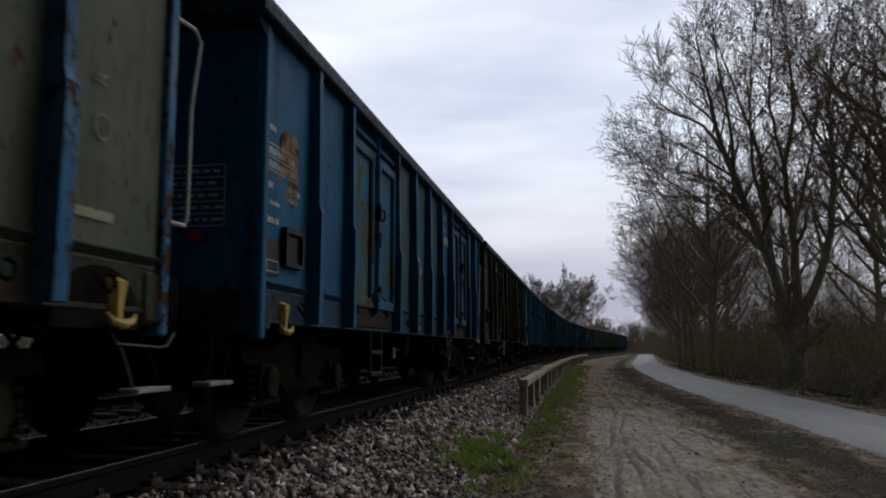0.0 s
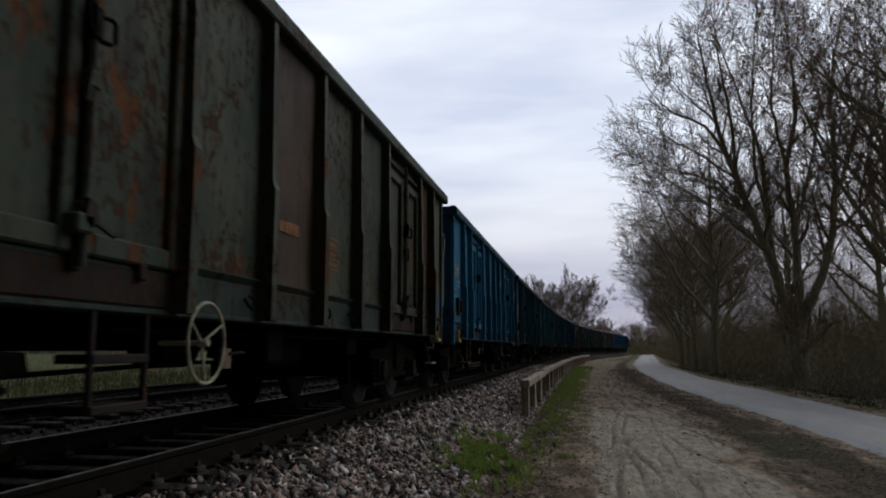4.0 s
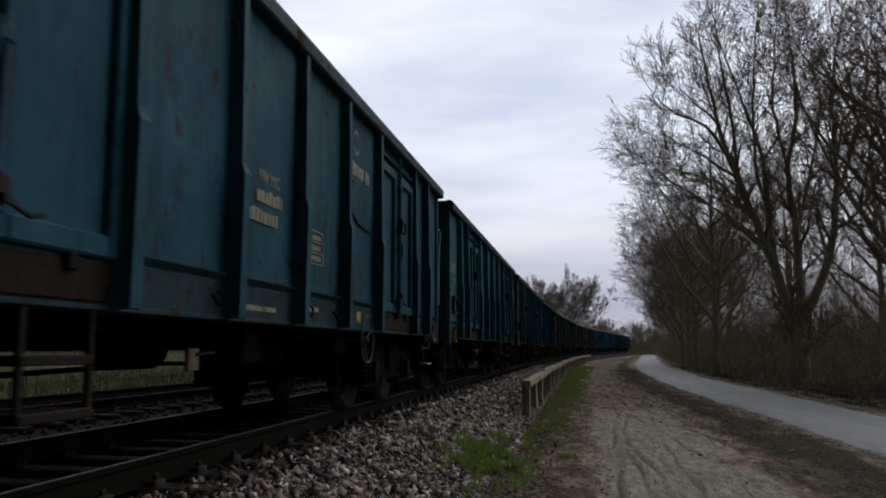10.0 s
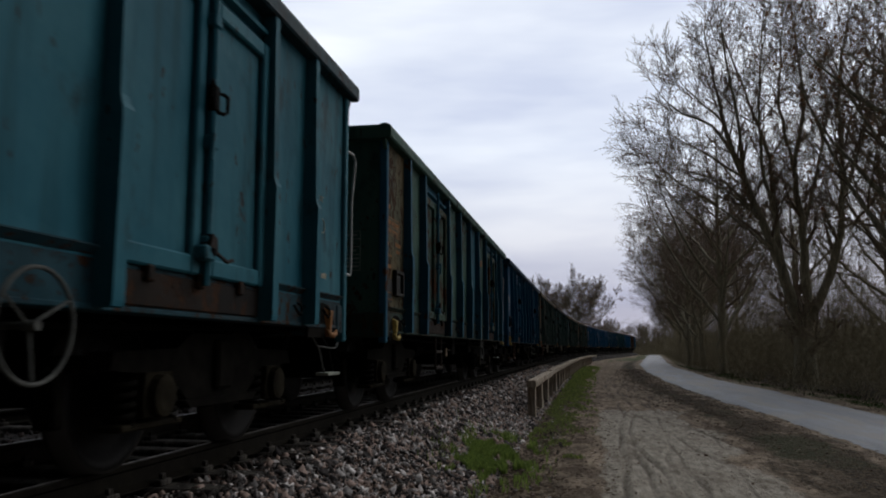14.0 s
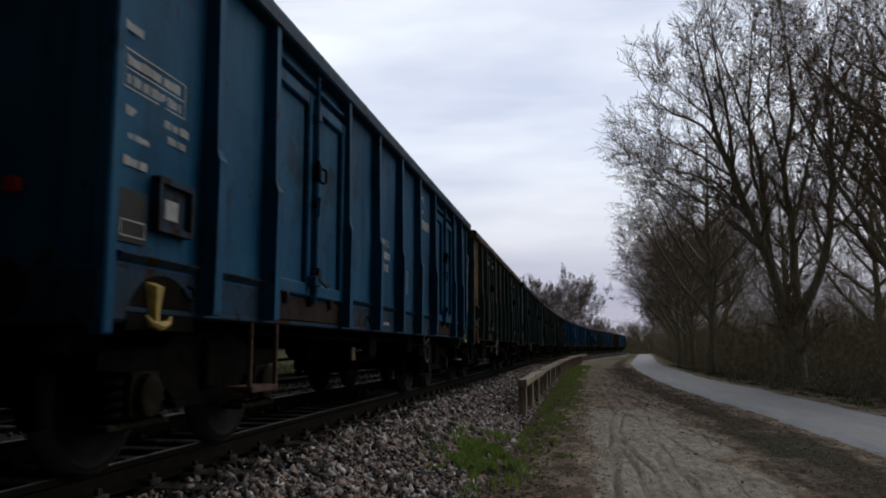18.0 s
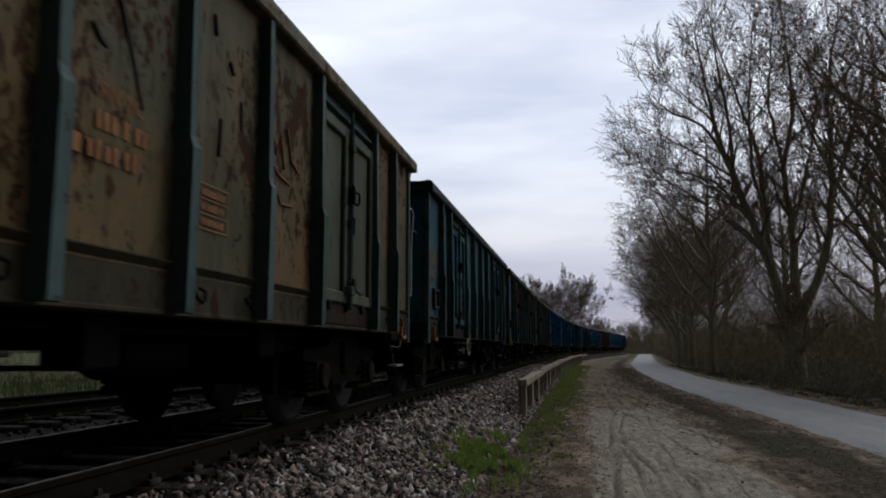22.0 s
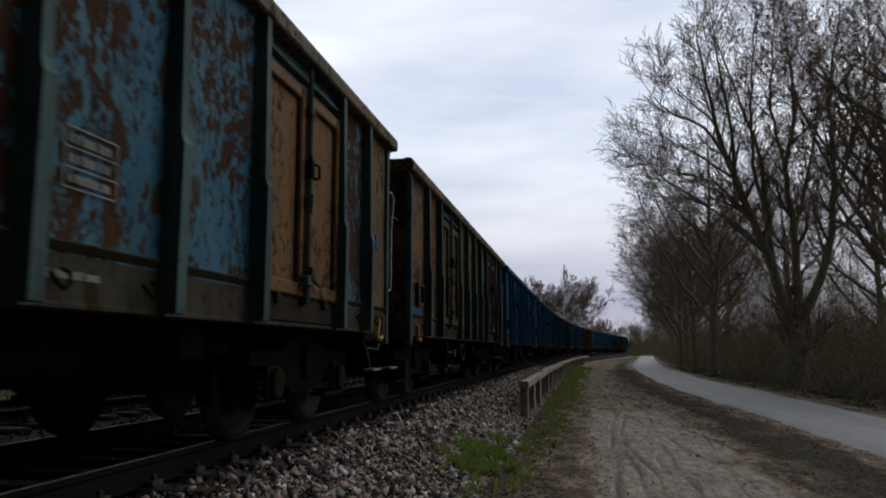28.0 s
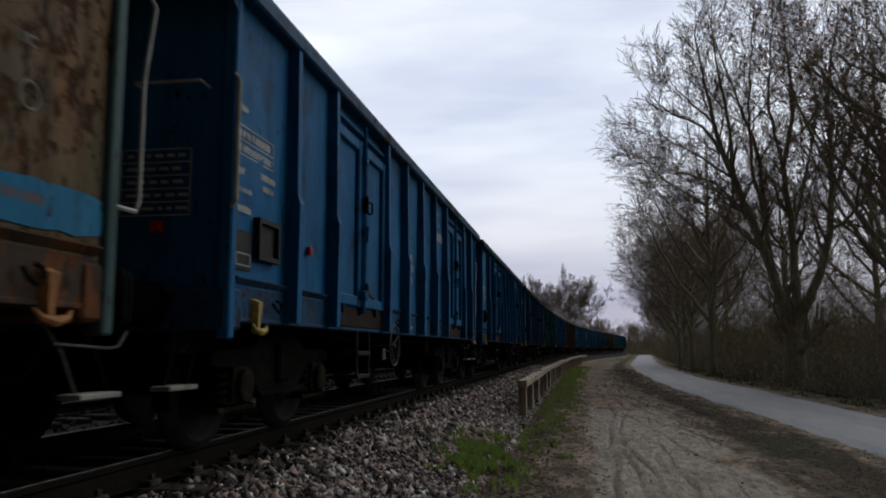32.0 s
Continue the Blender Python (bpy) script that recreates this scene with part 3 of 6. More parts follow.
def bed_height(o):
    prof = sorted(BED_PROFILE)
    return np.interp(o, [q[0] for q in prof], [q[1] for q in prof])


def scatter_stones():
    rng = np.random.default_rng(11)
    n = 92000
    y = 3 + 42 * rng.random(n) ** 1.8
    o = 1.0 + 1.62 * rng.random(n)
    bare = 1.30 + 0.10 * np.sin(1.3 * y) + 0.07 * np.sin(4.1 * y + 1)
    keep = (o > bare) | (rng.random(n) < 0.10)
    keep &= ~((((y - 11.0) / 1.4) ** 2 + ((o - 2.42) / 0.26) ** 2 < 1) & (rng.random(n) < 0.5))
    y, o = y[keep], o[keep]
    z = np.maximum(bed_height(np.minimum(o, 2.25)), ground_height(track_x(y) + o, y) - 0.4 * (o < 2.1)) + rng.uniform(-0.01, 0.02, len(o)) + 0.02 * (o < 1.3)
    stones("ballast_stones", np.stack([track_x(y) + o, y, z], -1), (0.010 + 0.026 * rng.random(len(o)) ** 2.0) * (1 + y / 60), 12, STONE, "angular grey and brown ballast stones beside the rail")
    n = 5000
    y, o = 3.5 + 26 * rng.random(n) ** 1.5, rng.uniform(0.84, 1.36, n)
    keep = (np.abs(((y + 6) / 0.62 + 0.5) % 1 - 0.5) * 0.62 > 0.15) | (rng.random(n) < 0.06)
    y, o = y[keep], o[keep]
    stones("sooty_ballast_stones", np.stack([track_x(y) + o, y, bed_height(o) + 0.01], -1), rng.uniform(0.015, 0.038, len(o)), 16, OILY_SHADED_STONE, "dark greasy ballast stones between the sleeper ends")
    n = 6000
    y, o = 4 + 40 * rng.random(n), rng.uniform(-6.0, -0.85, n)
    stones("inner_ballast_stones", np.stack([track_x(y) + o, y, bed_height(o)], -1), rng.uniform(0.02, 0.045, n), 13, OILY_SHADED_STONE, "angular ballast stones between the tracks")
    n = 1300
    y, o = 5 + 30 * rng.random(n) ** 1.5, 1.9 + 1.4 * rng.random(n) ** 2
    X = track_x(y) + o
    stones("strayed_stones", np.stack([X, y, np.maximum(ground_height(X, y), bed_height(np.minimum(o, 2.25)))], -1), rng.uniform(0.012, 0.035, n), 14, STONE, "strayed ballast stones lying in the grass")

    n = 1100
    y, X = 6 + 44 * rng.random(n) ** 1.5, rng.uniform(3.5, 7.6, n)
    size = (0.005 + 0.016 * rng.random(n) ** 4) * (1 + y / 40)
    stones("earth_clods", np.stack([X, y, ground_height(X, y)], -1), size, 15, CLOD, "small clods of earth strewn over the path")


scatter_stones()


def blades(name, X, Y, Z, height, width, seed, mat, label):
    """Grass blades, each a bent pair of faces."""
    rng = np.random.default_rng(seed)
    n = len(X)
    a, lean = rng.uniform(0, 2 * math.pi, n), rng.uniform(0.1, 0.9, n)
    h = height * rng.uniform(0.5, 1.3, n)
    base = np.stack([X, Y, Z - 0.01], -1)
    side = np.stack([np.cos(a), np.sin(a), 0 * a], -1) * np.broadcast_to(width, n)[:, None]
    out = np.stack([-np.sin(a), np.cos(a), 0 * a], -1) * (lean * h)[:, None]
    up = np.stack([0 * a, 0 * a, h], -1)
    mid = base + 0.35 * out + 0.65 * up
    v = np.stack([base - side, base + side, mid + side * 0.7, mid - side * 0.7, base + out + up], 1)
    k = (np.arange(n) * 5)[:, None]
    f = np.concatenate([k + np.array([0, 1, 2]), k + np.array([0, 2, 3]), k + np.array([3, 2, 4])])
    return setting(name, raw_mesh(name, v.reshape(-1, 3), f, mat), label, "stuff")


def flakes(name, X, Y, Z, size, seed, mat, label):
    """Fallen leaves, each a small curled four-sided scrap."""
    rng = np.random.default_rng(seed)
    n = len(X)
    shape = np.array([(-1, 0, 0.25), (0, -0.6, 0), (1, 0, 0.3), (0, 0.6, 0.05)])[None] * (size * rng.uniform(0.6, 1.4, n))[:, None, None]
    a = rng.uniform(0, 2 * math.pi, n)
    c, s = np.cos(a)[:, None], np.sin(a)[:, None]
    tilt = rng.uniform(-0.5, 0.5, (n, 1))
    x, y, z = shape[..., 0], shape[..., 1], shape[..., 2]
    v = np.stack([x * c - y * s, x * s + y * c, z + tilt * y], -1) + np.stack([X, Y, Z + 0.012], -1)[:, None]
    k = (np.arange(n) * 4)[:, None]
    f = np.concatenate([k + np.array([0, 1, 2]), k + np.array([0, 2, 3])])
    return setting(name, raw_mesh(name, v.reshape(-1, 3), f, mat), label, "stuff")


def scatter_plants():
    rng = np.random.default_rng(21)
    for name, mat, n, label in (("grass", GRASS, 24000, "bright green grass tufts at the foot of the ballast"), ("fence_grass", DULL_GRASS, 52000, "short green grass in uneven tufts along the fence")):
        if mat is GRASS:
            y, o = rng.normal(11.2, 1.0, n), rng.normal(2.44, 0.22, n)
        else:
            y, o = 12.0 + 58 * rng.random(n) ** 1.4, 2.90 + rng.normal(0, 0.46, n)
        lump = np.array([noise.noise(Vector((a * 2.4, b * 0.9, 5))) + 0.6 * noise.noise(Vector((a * 7, b * 3.0, 2))) for a, b in zip(o, y)])
        keep = (o > 1.5) & (o < 3.9) & (lump > (0.05 if mat is GRASS else -0.14 - 0.12 * (y > 22) + 0.5 * np.abs(o - 2.9) ** 2 + 0.5 * rng.random(n) ** 4 + 0.25 * (y < 15)))
        y, o = y[keep], o[keep]
        X = track_x(y) + o
        Z = np.maximum(ground_height(X, y), bed_height(np.clip(o, 1.3, 2.25)))
        blades(name, X, y, Z + 0.02 * (mat is GRASS), (0.085 if mat is GRASS else 0.030) + 0.0010 * y, 0.004 + 0.0003 * y, 22, mat, label)
    n = 9000
    y, o = 8 + 40 * rng.random(n), -6.3 - 9 * rng.random(n)
    X = track_x(y) + o
    blades("field_grass", X, y, ground_height(X, y), 0.16, 0.012, 23, FIELD, "green grass across the tracks")
    n = 5000
    y, o = 10 + 45 * rng.random(n), -8 - 12 * rng.random(n)
    X = track_x(y) + o
    blades("dry_field_grass", X, y, ground_height(X, y), 0.3, 0.014, 24, STRAW, "pale dry grass across the tracks")
    n = 16000
    y = 5.5 + 60 * rng.random(n) ** 1.5
    e = np.where(rng.random(n) < 0.55, rng.normal(3.1, 0.9, n), rng.normal(-2.4, 0.8, n))
    X = road_x(y) + e
    keep = np.abs(e) > 1.4
    X, y = X[keep], y[keep]
    flakes("fallen_leaves", X, y, ground_height(X, y), 0.018 + 0.0007 * y, 25, LITTER, "brown fallen leaves strewn along the lane")
    n = 14000
    y = 5 + 30 * rng.random(n) ** 1.5
    o = 2.7 + rng.normal(0, 0.62, n)
    o, y = o[(o > 1.6) & (o < 4.2)], y[(o > 1.6) & (o < 4.2)]
    X = track_x(y) + o
    flakes("leaf_litter", X, y, np.maximum(ground_height(X, y), bed_height(np.clip(o, 1.3, 2.25))), 0.028, 26, LITTER, "dead leaves and twigs below the ballast")
    n = 5000
    y = 24 + 60 * rng.random(n)
    X = road_x(y) + 2.0 + 1.3 * rng.random(n)
    tuft = np.array([noise.noise(Vector((a * 0.9, b * 0.35, 8))) for a, b in zip(X, y)]) > 0.08
    X, y = X[tuft], y[tuft]
    blades("verge_grass", X, y, ground_height(X, y), 0.10, 0.014, 27, FIELD, "thin green grass at the edge of the wood")


scatter_plants()


# ---- the low fence beside the track ----
def build_fence():
    fence = empty("fence", "low weathered timber fence with one thick rail", "fence", "", pose(0, 0, 0))
    me = []
    for k in range(3):
        rng = random.Random(k)
        g = Geo().box(-0.085, 0.085, -0.08, 0.08, -0.25, 0.80, 0.012)
        g.v = [(x + rng.uniform(-0.008, 0.008), y + rng.uniform(-0.008, 0.008), z) for x, y, z in g.v]
        me.append(g.mesh("post", POST_WOOD))
    rng = random.Random(9)
    for i in range(25):
        s = 18.05 + 2.65 * i
        ob = part("post", me[i % 3], None, fence)
        q = line(s, 2.47)
        ob.matrix_basis = Matrix.Translation((q.x, q.y, GROUND + 0.1)) @ Matrix.Rotation(-heading(s) - 0.10 + rng.uniform(-0.10, 0.10), 4, "Z") @ Matrix.Rotation(rng.uniform(-0.02, 0.02), 4, "Y")
        if i % 3 == 0:
            a, b = s - 0.16, s + 7.95 - 0.18
            g = Geo()
            n = 7
            for k in range(n):
                p = line(a + (b - a) * k / (n - 1), 2.47, -0.02 + (0.012 if i % 2 else -0.012) + 0.006 * math.sin(2.1 * k + i))
                r = Vector((math.cos(heading(s)), -math.sin(heading(s)), 0))
                for du, dz in ((-0.10, -0.07), (0.10, -0.075), (0.11, -0.04), (0.10, 0.062), (0.07, 0.078), (-0.08, 0.075), (-0.105, 0.05)):
                    w = rng.uniform(-0.006, 0.006)
                    g.v.append(tuple(p + r * (du + w) + Vector((0, 0, dz + 0.5 * w))))
            g.f += [(7 * k + m, 7 * k + (m + 1) % 7, 7 * k + 7 + (m + 1) % 7, 7 * k + 7 + m) for k in range(n - 1) for m in range(7)]
            g.f += [tuple(range(6, -1, -1)), tuple(7 * (n - 1) + m for m in range(7))]
            part("rail_beam", g, POST_WOOD, fence, "weathered squared top beam")


build_fence()


# ---- trees ----
def tube_batch(lines, sides):
    """Tapered tubes for many polylines at once: list of (points, radii) of one length."""
    P = np.array([q[0] for q in lines])
    R = np.array([q[1] for q in lines])
    n, k, _ = P.shape
    D = np.empty_like(P)
    D[:, 1:-1] = P[:, 2:] - P[:, :-2]
    D[:, 0], D[:, -1] = P[:, 1] - P[:, 0], P[:, -1] - P[:, -2]
    D /= np.linalg.norm(D, axis=2, keepdims=True) + 1e-9
    ref = np.where(np.abs(D[:, :1, 2:3]) > 0.8, np.array([1.0, 0, 0]), np.array([0, 0, 1.0]))
    A = np.cross(D, np.broadcast_to(ref, D.shape))
    A /= np.linalg.norm(A, axis=2, keepdims=True) + 1e-9
    B = np.cross(D, A)
    t = 2 * math.pi * np.arange(sides) / sides
    V = P[:, :, None] + R[:, :, None, None] * (A[:, :, None] * np.cos(t)[None, None, :, None] + B[:, :, None] * np.sin(t)[None, None, :, None])
    idx = np.arange(n * k * sides).reshape(n, k, sides)
    nxt = np.roll(idx, -1, axis=2)
    F = np.stack([idx[:, :-1], nxt[:, :-1], nxt[:, 1:], idx[:, 1:]], -1).reshape(-1, 4)
    return V.reshape(-1, 3), F


class Tree:
    """A bare tree: limbs fork again and again, each thinner and rising."""

    def __init__(self, seed, counts, lift, wander, spread, shrink=(0.45, 0.75), thin=0.55, least=0.006):
        self.rng = random.Random(seed)
        self.counts, self.lift, self.wander, self.spread, self.shrink, self.thin = counts, lift, wander, spread, shrink, thin
        self.lines, self.tips, self.least = {}, [], least

    def bough(self, p, d, length, r, level):
        rng = self.rng
        last = level >= len(self.counts)
        k = 9 if level == 0 else 7 if level == 1 else 5 if level == 2 else 4 if not last else 3
        pts, rad, dirs = [p.copy()], [r], [d]
        w = self.wander * (1 + 0.28 * level)
        for i in range(1, k):
            d = (d + Vector((rng.gauss(0, w), rng.gauss(0, w), rng.gauss(0, w * 0.6) + self.lift))).normalized()
            p = p + d * (length / (k - 1))
            pts.append(p)
            rad.append(max(self.least, r * (1 - 0.72 * i / (k - 1))))
            dirs.append(d)
        self.lines.setdefault((k, min(level, 4)), []).append(([tuple(q) for q in pts], rad))
        if last:
            self.tips.append(p)
            return
        n = self.counts[level]
        n = max(1, round(n * rng.uniform(0.75, 1.25)))
        for c in range(n):
            u = (c + rng.random()) / n
            u = (0.30 if level == 0 else 0.15) + u * (0.70 if level == 0 else 0.85)
            x = u * (k - 1)
            i = min(int(x), k - 2)
            q = pts[i].lerp(pts[i + 1], x - i)
            dd = dirs[i]
            side = dd.orthogonal().normalized()
            side.rotate(Matrix.Rotation(rng.uniform(0, 2 * math.pi), 3, dd))
            ang = radians(rng.uniform(*self.spread))
            nd = dd * math.cos(ang) + side * math.sin(ang)
            self.bough(q, nd, length * rng.uniform(*self.shrink) * (1 - 0.35 * u), max(self.least, rad[i] * self.thin * rng.uniform(0.7, 1.1)), level + 1)

    def meshes(self, bark, twig):
        thick, fine = [], []
        for (k, level), ls in self.lines.items():
            (thick if level <= 1 else fine).append(tube_batch(ls, 8 if level <= 1 else 5 if level == 2 else 3))
        out = []
        for name, group, mat in (("trunk", thick, bark), ("crown", fine, twig)):
            vs, fs, k = [], [], 0
            for v, f in group:
                vs.append(v)
                fs.append(f + k)
                k += len(v)
            me = raw_mesh(name, np.concatenate(vs), np.concatenate(fs), mat)
            me.shade_smooth()
            out.append(me)
        return out


class Fanned(Tree):
    """A tree of long rising limbs that fan out into straight, upward twigs."""

    def __init__(self, seed, limbs, gap, reach, counts=(0, 0, 8, 6), lift=0.055, wander=0.055, least=0.0068, spread=(24, 52), shrink=(0.36, 0.60)):
        self.rng = rng = random.Random(seed)
        self.counts, self.lift, self.wander, self.spread, self.shrink, self.thin = counts, lift, wander, spread, shrink, 0.5
        self.lines, self.tips, self.least = {}, [], least
        for pts, r0, r1 in limbs:
            pts = [Vector(q) for q in pts]
            way = []
            for k in range(len(pts) - 1):
                a, b, c, d = pts[max(k - 1, 0)], pts[k], pts[k + 1], pts[min(k + 2, len(pts) - 1)]
                n = max(2, int((c - b).length / 0.6))
                for m in range(n):
                    t = m / n
                    way.append(0.5 * (2 * b + (c - a) * t + (2 * a - 5 * b + 4 * c - d) * t * t + (3 * b - a - 3 * c + d) * t ** 3))
            way.append(pts[-1])
            n = len(way)
            way = [q + Vector((rng.gauss(0, 0.03), rng.gauss(0, 0.05), 0)) for q in way]
            rad = [r0 + (r1 - r0) * (k / (n - 1)) ** 0.85 for k in range(n)]
            for a in range(0, n - 1, 12):
                b = way[a:a + 13]
                if len(b) > 1:
                    self.lines.setdefault((len(b), 1), []).append(([tuple(q) for q in b], rad[a:a + 13]))
            run_, turn = 0.0, rng.uniform(0, 6.28)
            total = sum((q - p).length for p, q in zip(way, way[1:]))
            for k in range(1, n):
                run_ += (way[k] - way[k - 1]).length
                u = run_ / total
                if u < 0.22 or rng.random() > (way[k] - way[k - 1]).length / gap:
                    continue
                d = (way[k] - way[k - 1]).normalized()
                turn += 2.4 + rng.uniform(-0.5, 0.5)
                side = d.orthogonal().normalized()
                side.rotate(Matrix.Rotation(turn, 3, d))
                ang = radians(rng.uniform(28, 58))
                nd = (d * math.cos(ang) + side * math.sin(ang) + Vector((0, 0, 0.12))).normalized()
                self.bough(way[k], nd, reach * rng.uniform(0.55, 1.15) * (1.1 - 0.5 * u), max(least, rad[k] * rng.uniform(0.34, 0.60)), 2)
            self.bough(way[-1], (way[-1] - way[-2]).normalized(), reach * 0.7, r1, 2)


def ascending(seed, height, width, n, low=0.2):
    """A trunk and limbs that leave it one above the other and bend upwards."""
    rng = random.Random(seed)
    top = (rng.uniform(-0.5, 0.5), rng.uniform(-0.5, 0.5), height)
    limbs = [(((0, 0, -0.2), (0.05, 0, 0.3 * height), (0.1, 0.1, 0.62 * height), top), 0.021 * height, 0.02)]
    for k in range(n):
        u = low + (0.72 - low) * k / n
        a = 2.4 * k + rng.uniform(-0.5, 0.5)
        w = width * (1.05 - 0.55 * u) * rng.uniform(0.75, 1.1)
        z0 = u * height
        rise = (height - z0) * rng.uniform(0.45, 0.8)
        c, e = math.cos(a), math.sin(a)
        limbs.append((((0.05, 0, z0), (0.42 * w * c, 0.42 * w * e, z0 + 0.30 * rise), (0.78 * w * c, 0.78 * w * e, z0 + 0.66 * rise), (w * c, w * e, z0 + rise)), 0.009 * height * (1.15 - 0.5 * u), 0.014))
    return limbs


def leaf_mesh(tips, per, seed, size):
    rng = np.random.default_rng(seed)
    P = np.repeat(np.array([tuple(t) for t in tips]), per, axis=0)
    P = P + rng.normal(0, 0.12, P.shape)
    n = len(P)
    shape = np.array([(-1, 0, 0), (0, -0.5, 0.1), (1, 0, 0), (0, 0.5, 0.1)])[None] * (size * rng.uniform(0.6, 1.4, n))[:, None, None]
    v = np.einsum("nij,nkj->nki", turns(rng, n), shape) + P[:, None]
    k = (np.arange(n) * 4)[:, None]
    return raw_mesh("leaves", v.reshape(-1, 3), np.concatenate([k + np.array([0, 1, 2]), k + np.array([0, 2, 3])]), DRY_LEAF)


def tree_thing(trunk, crown, leaves, label, m, name="bare_tree"):
    t = empty(name, label, "tree", "trees at the wood's edge", m)
    part("trunk", trunk, None, t)
    part("crown", crown, None, t, "fine bare twigs")
    if leaves:
        part("leaves", leaves, None, t, "few withered brown leaves")
    return t


def floor_at(x, y):
    return float(ground_height(np.array([x]), np.array([y]))[0]) - 0.1


def build_trees():
    rng = random.Random(3)
    # the great tree: several stems from one foot, long boughs arching out to one side
    foot, knee = (0.7, 0, 2.2), (-0.1, 0, 5.6)
    limbs = (
        (((0.7, 0, -0.3), (0.75, 0, 1.2), foot), 0.62, 0.46),
        ((foot, (0.45, 0, 3.4), knee, (-1.0, 0.1, 8.3), (-1.7, 0.2, 10.5), (-2.3, 0.2, 12.3), (-2.9, 0.3, 15.6), (-3.3, 0.2, 18.2)), 0.33, 0.03),
        (((-2.0, 0.2, 11.3), (-3.2, -0.4, 13.0), (-4.7, -0.8, 13.6), (-5.8, -1.0, 14.6)), 0.12, 0.02),
        ((knee, (-0.15, 0.5, 8.3), (-0.2, 0.9, 11.4), (-1.2, 1.3, 15.2), (-2.2, 1.5, 18.6)), 0.20, 0.025),
        ((foot, (1.1, 0.4, 4.2), (1.1, 0.5, 7.5), (0.9, 0.6, 10.9), (1.5, 0.6, 14.3), (1.2, 0.7, 19.0)), 0.30, 0.03),
        ((foot, (1.5, -0.3, 4.0), (2.3, -0.6, 6.2), (2.8, -0.8, 10.3), (2.8, -0.9, 14.2), (3.5, -1.0, 18.6)), 0.27, 0.03),
        (((-1.0, 0.1, 8.3), (-2.6, 0.8, 10.3), (-4.3, 1.2, 11.0), (-5.7, 1.5, 11.6)), 0.12, 0.02),
        (((-0.5, 0, 6.6), (-1.6, -0.7, 7.4), (-3.0, -1.2, 8.5), (-4.6, -1.6, 9.3)), 0.11, 0.02),
        (((-1.7, 0.2, 10.5), (-2.0, -0.9, 13.0), (-2.6, -1.5, 16.0), (-2.9, -1.8, 18.6)), 0.11, 0.02),
        (((-0.15, 0.5, 8.3), (-0.9, -0.5, 11.0), (-1.0, -1.2, 14.6), (-0.6, -1.5, 18.8)), 0.12, 0.02),
        (((0.9, 0.6, 10.9), (0.1, -0.3, 13.8), (0.2, -0.8, 16.6), (0.4, -1.0, 19.6)), 0.11, 0.02),
        (((2.6, -0.7, 8.4), (3.9, 0.3, 11.6), (4.9, 0.8, 15.0), (5.2, 1.0, 18.0)), 0.14, 0.02),
        (((-0.9, 0.1, 8.0), (-2.0, -0.8, 9.0), (-3.5, -1.0, 9.9), (-5.0, -1.0, 10.5)), 0.09, 0.02),
        (((-1.6, 0.2, 10.2), (-3.0, 0.9, 11.6), (-4.5, 1.1, 12.6), (-5.6, 0.9, 13.2)), 0.09, 0.02),
        (((2.8, -0.9, 14.2), (4.2, -1.6, 16.0), (5.2, -2.0, 18.0)), 0.08, 0.02),
        (((1.1, 0.5, 7.5), (2.2, 1.4, 10.8), (3.0, 2.0, 14.5), (2.6, 2.2, 18.4)), 0.12, 0.02),
        (((-2.6, 0.2, 13.4), (-3.7, 0.9, 14.8), (-4.5, 1.3, 16.0)), 0.08, 0.02))
    big = Fanned(5, limbs, 0.15, 3.3, (0, 0, 9, 6), 0.085, 0.085, 0.0098, (20, 52), (0.46, 0.84))
    bt, bc = big.meshes(BARK, TWIG)
    tips = [q for q in big.tips if q.x > -4.0 + 3.5 * rng.random()]
    rng.shuffle(tips)
    x, y = 13.4, 42.5
    tree_thing(bt, bc, leaf_mesh(tips[:3000], 1, 8, 0.06), "tall bare tree of several stems with a wide fine crown", pose(x, y, floor_at(x, y)))
    # trees with withered leaves still hanging
    oak = Fanned(17, ascending(17, 17.0, 5.2, 11, 0.24), 0.58, 3.6, (0, 0, 7, 6), 0.05, 0.06, 0.0066, (18, 48), (0.42, 0.72))
    ot, oc = oak.meshes(BARK, TWIG)
    oak_tips = list(oak.tips)
    rng.shuffle(oak_tips)
    ol = leaf_mesh(oak_tips[:1500], 1, 9, 0.075)
    for x, y, turn, size in ((15.6, 31.5, 2.4, 0.95), (18.6, 36.0, 4.0, 1.05), (20.5, 47.0, 1.0, 1.15)):
        tree_thing(ot, oc, ol, "bare tree with withered brown leaves in its crown", Matrix.Translation((x, y, floor_at(x, y))) @ Matrix.Rotation(turn, 4, "Z") @ Matrix.Scale(size, 4))
    # dense dark trees along the lane
    mid = Fanned(29, ascending(29, 14.0, 5.6, 13, 0.16), 0.70, 3.2, (0, 0, 7, 5), 0.055, 0.10, 0.0082, (22, 60), (0.46, 0.80))
    mt, mc = mid.meshes(BARK, TWIG)
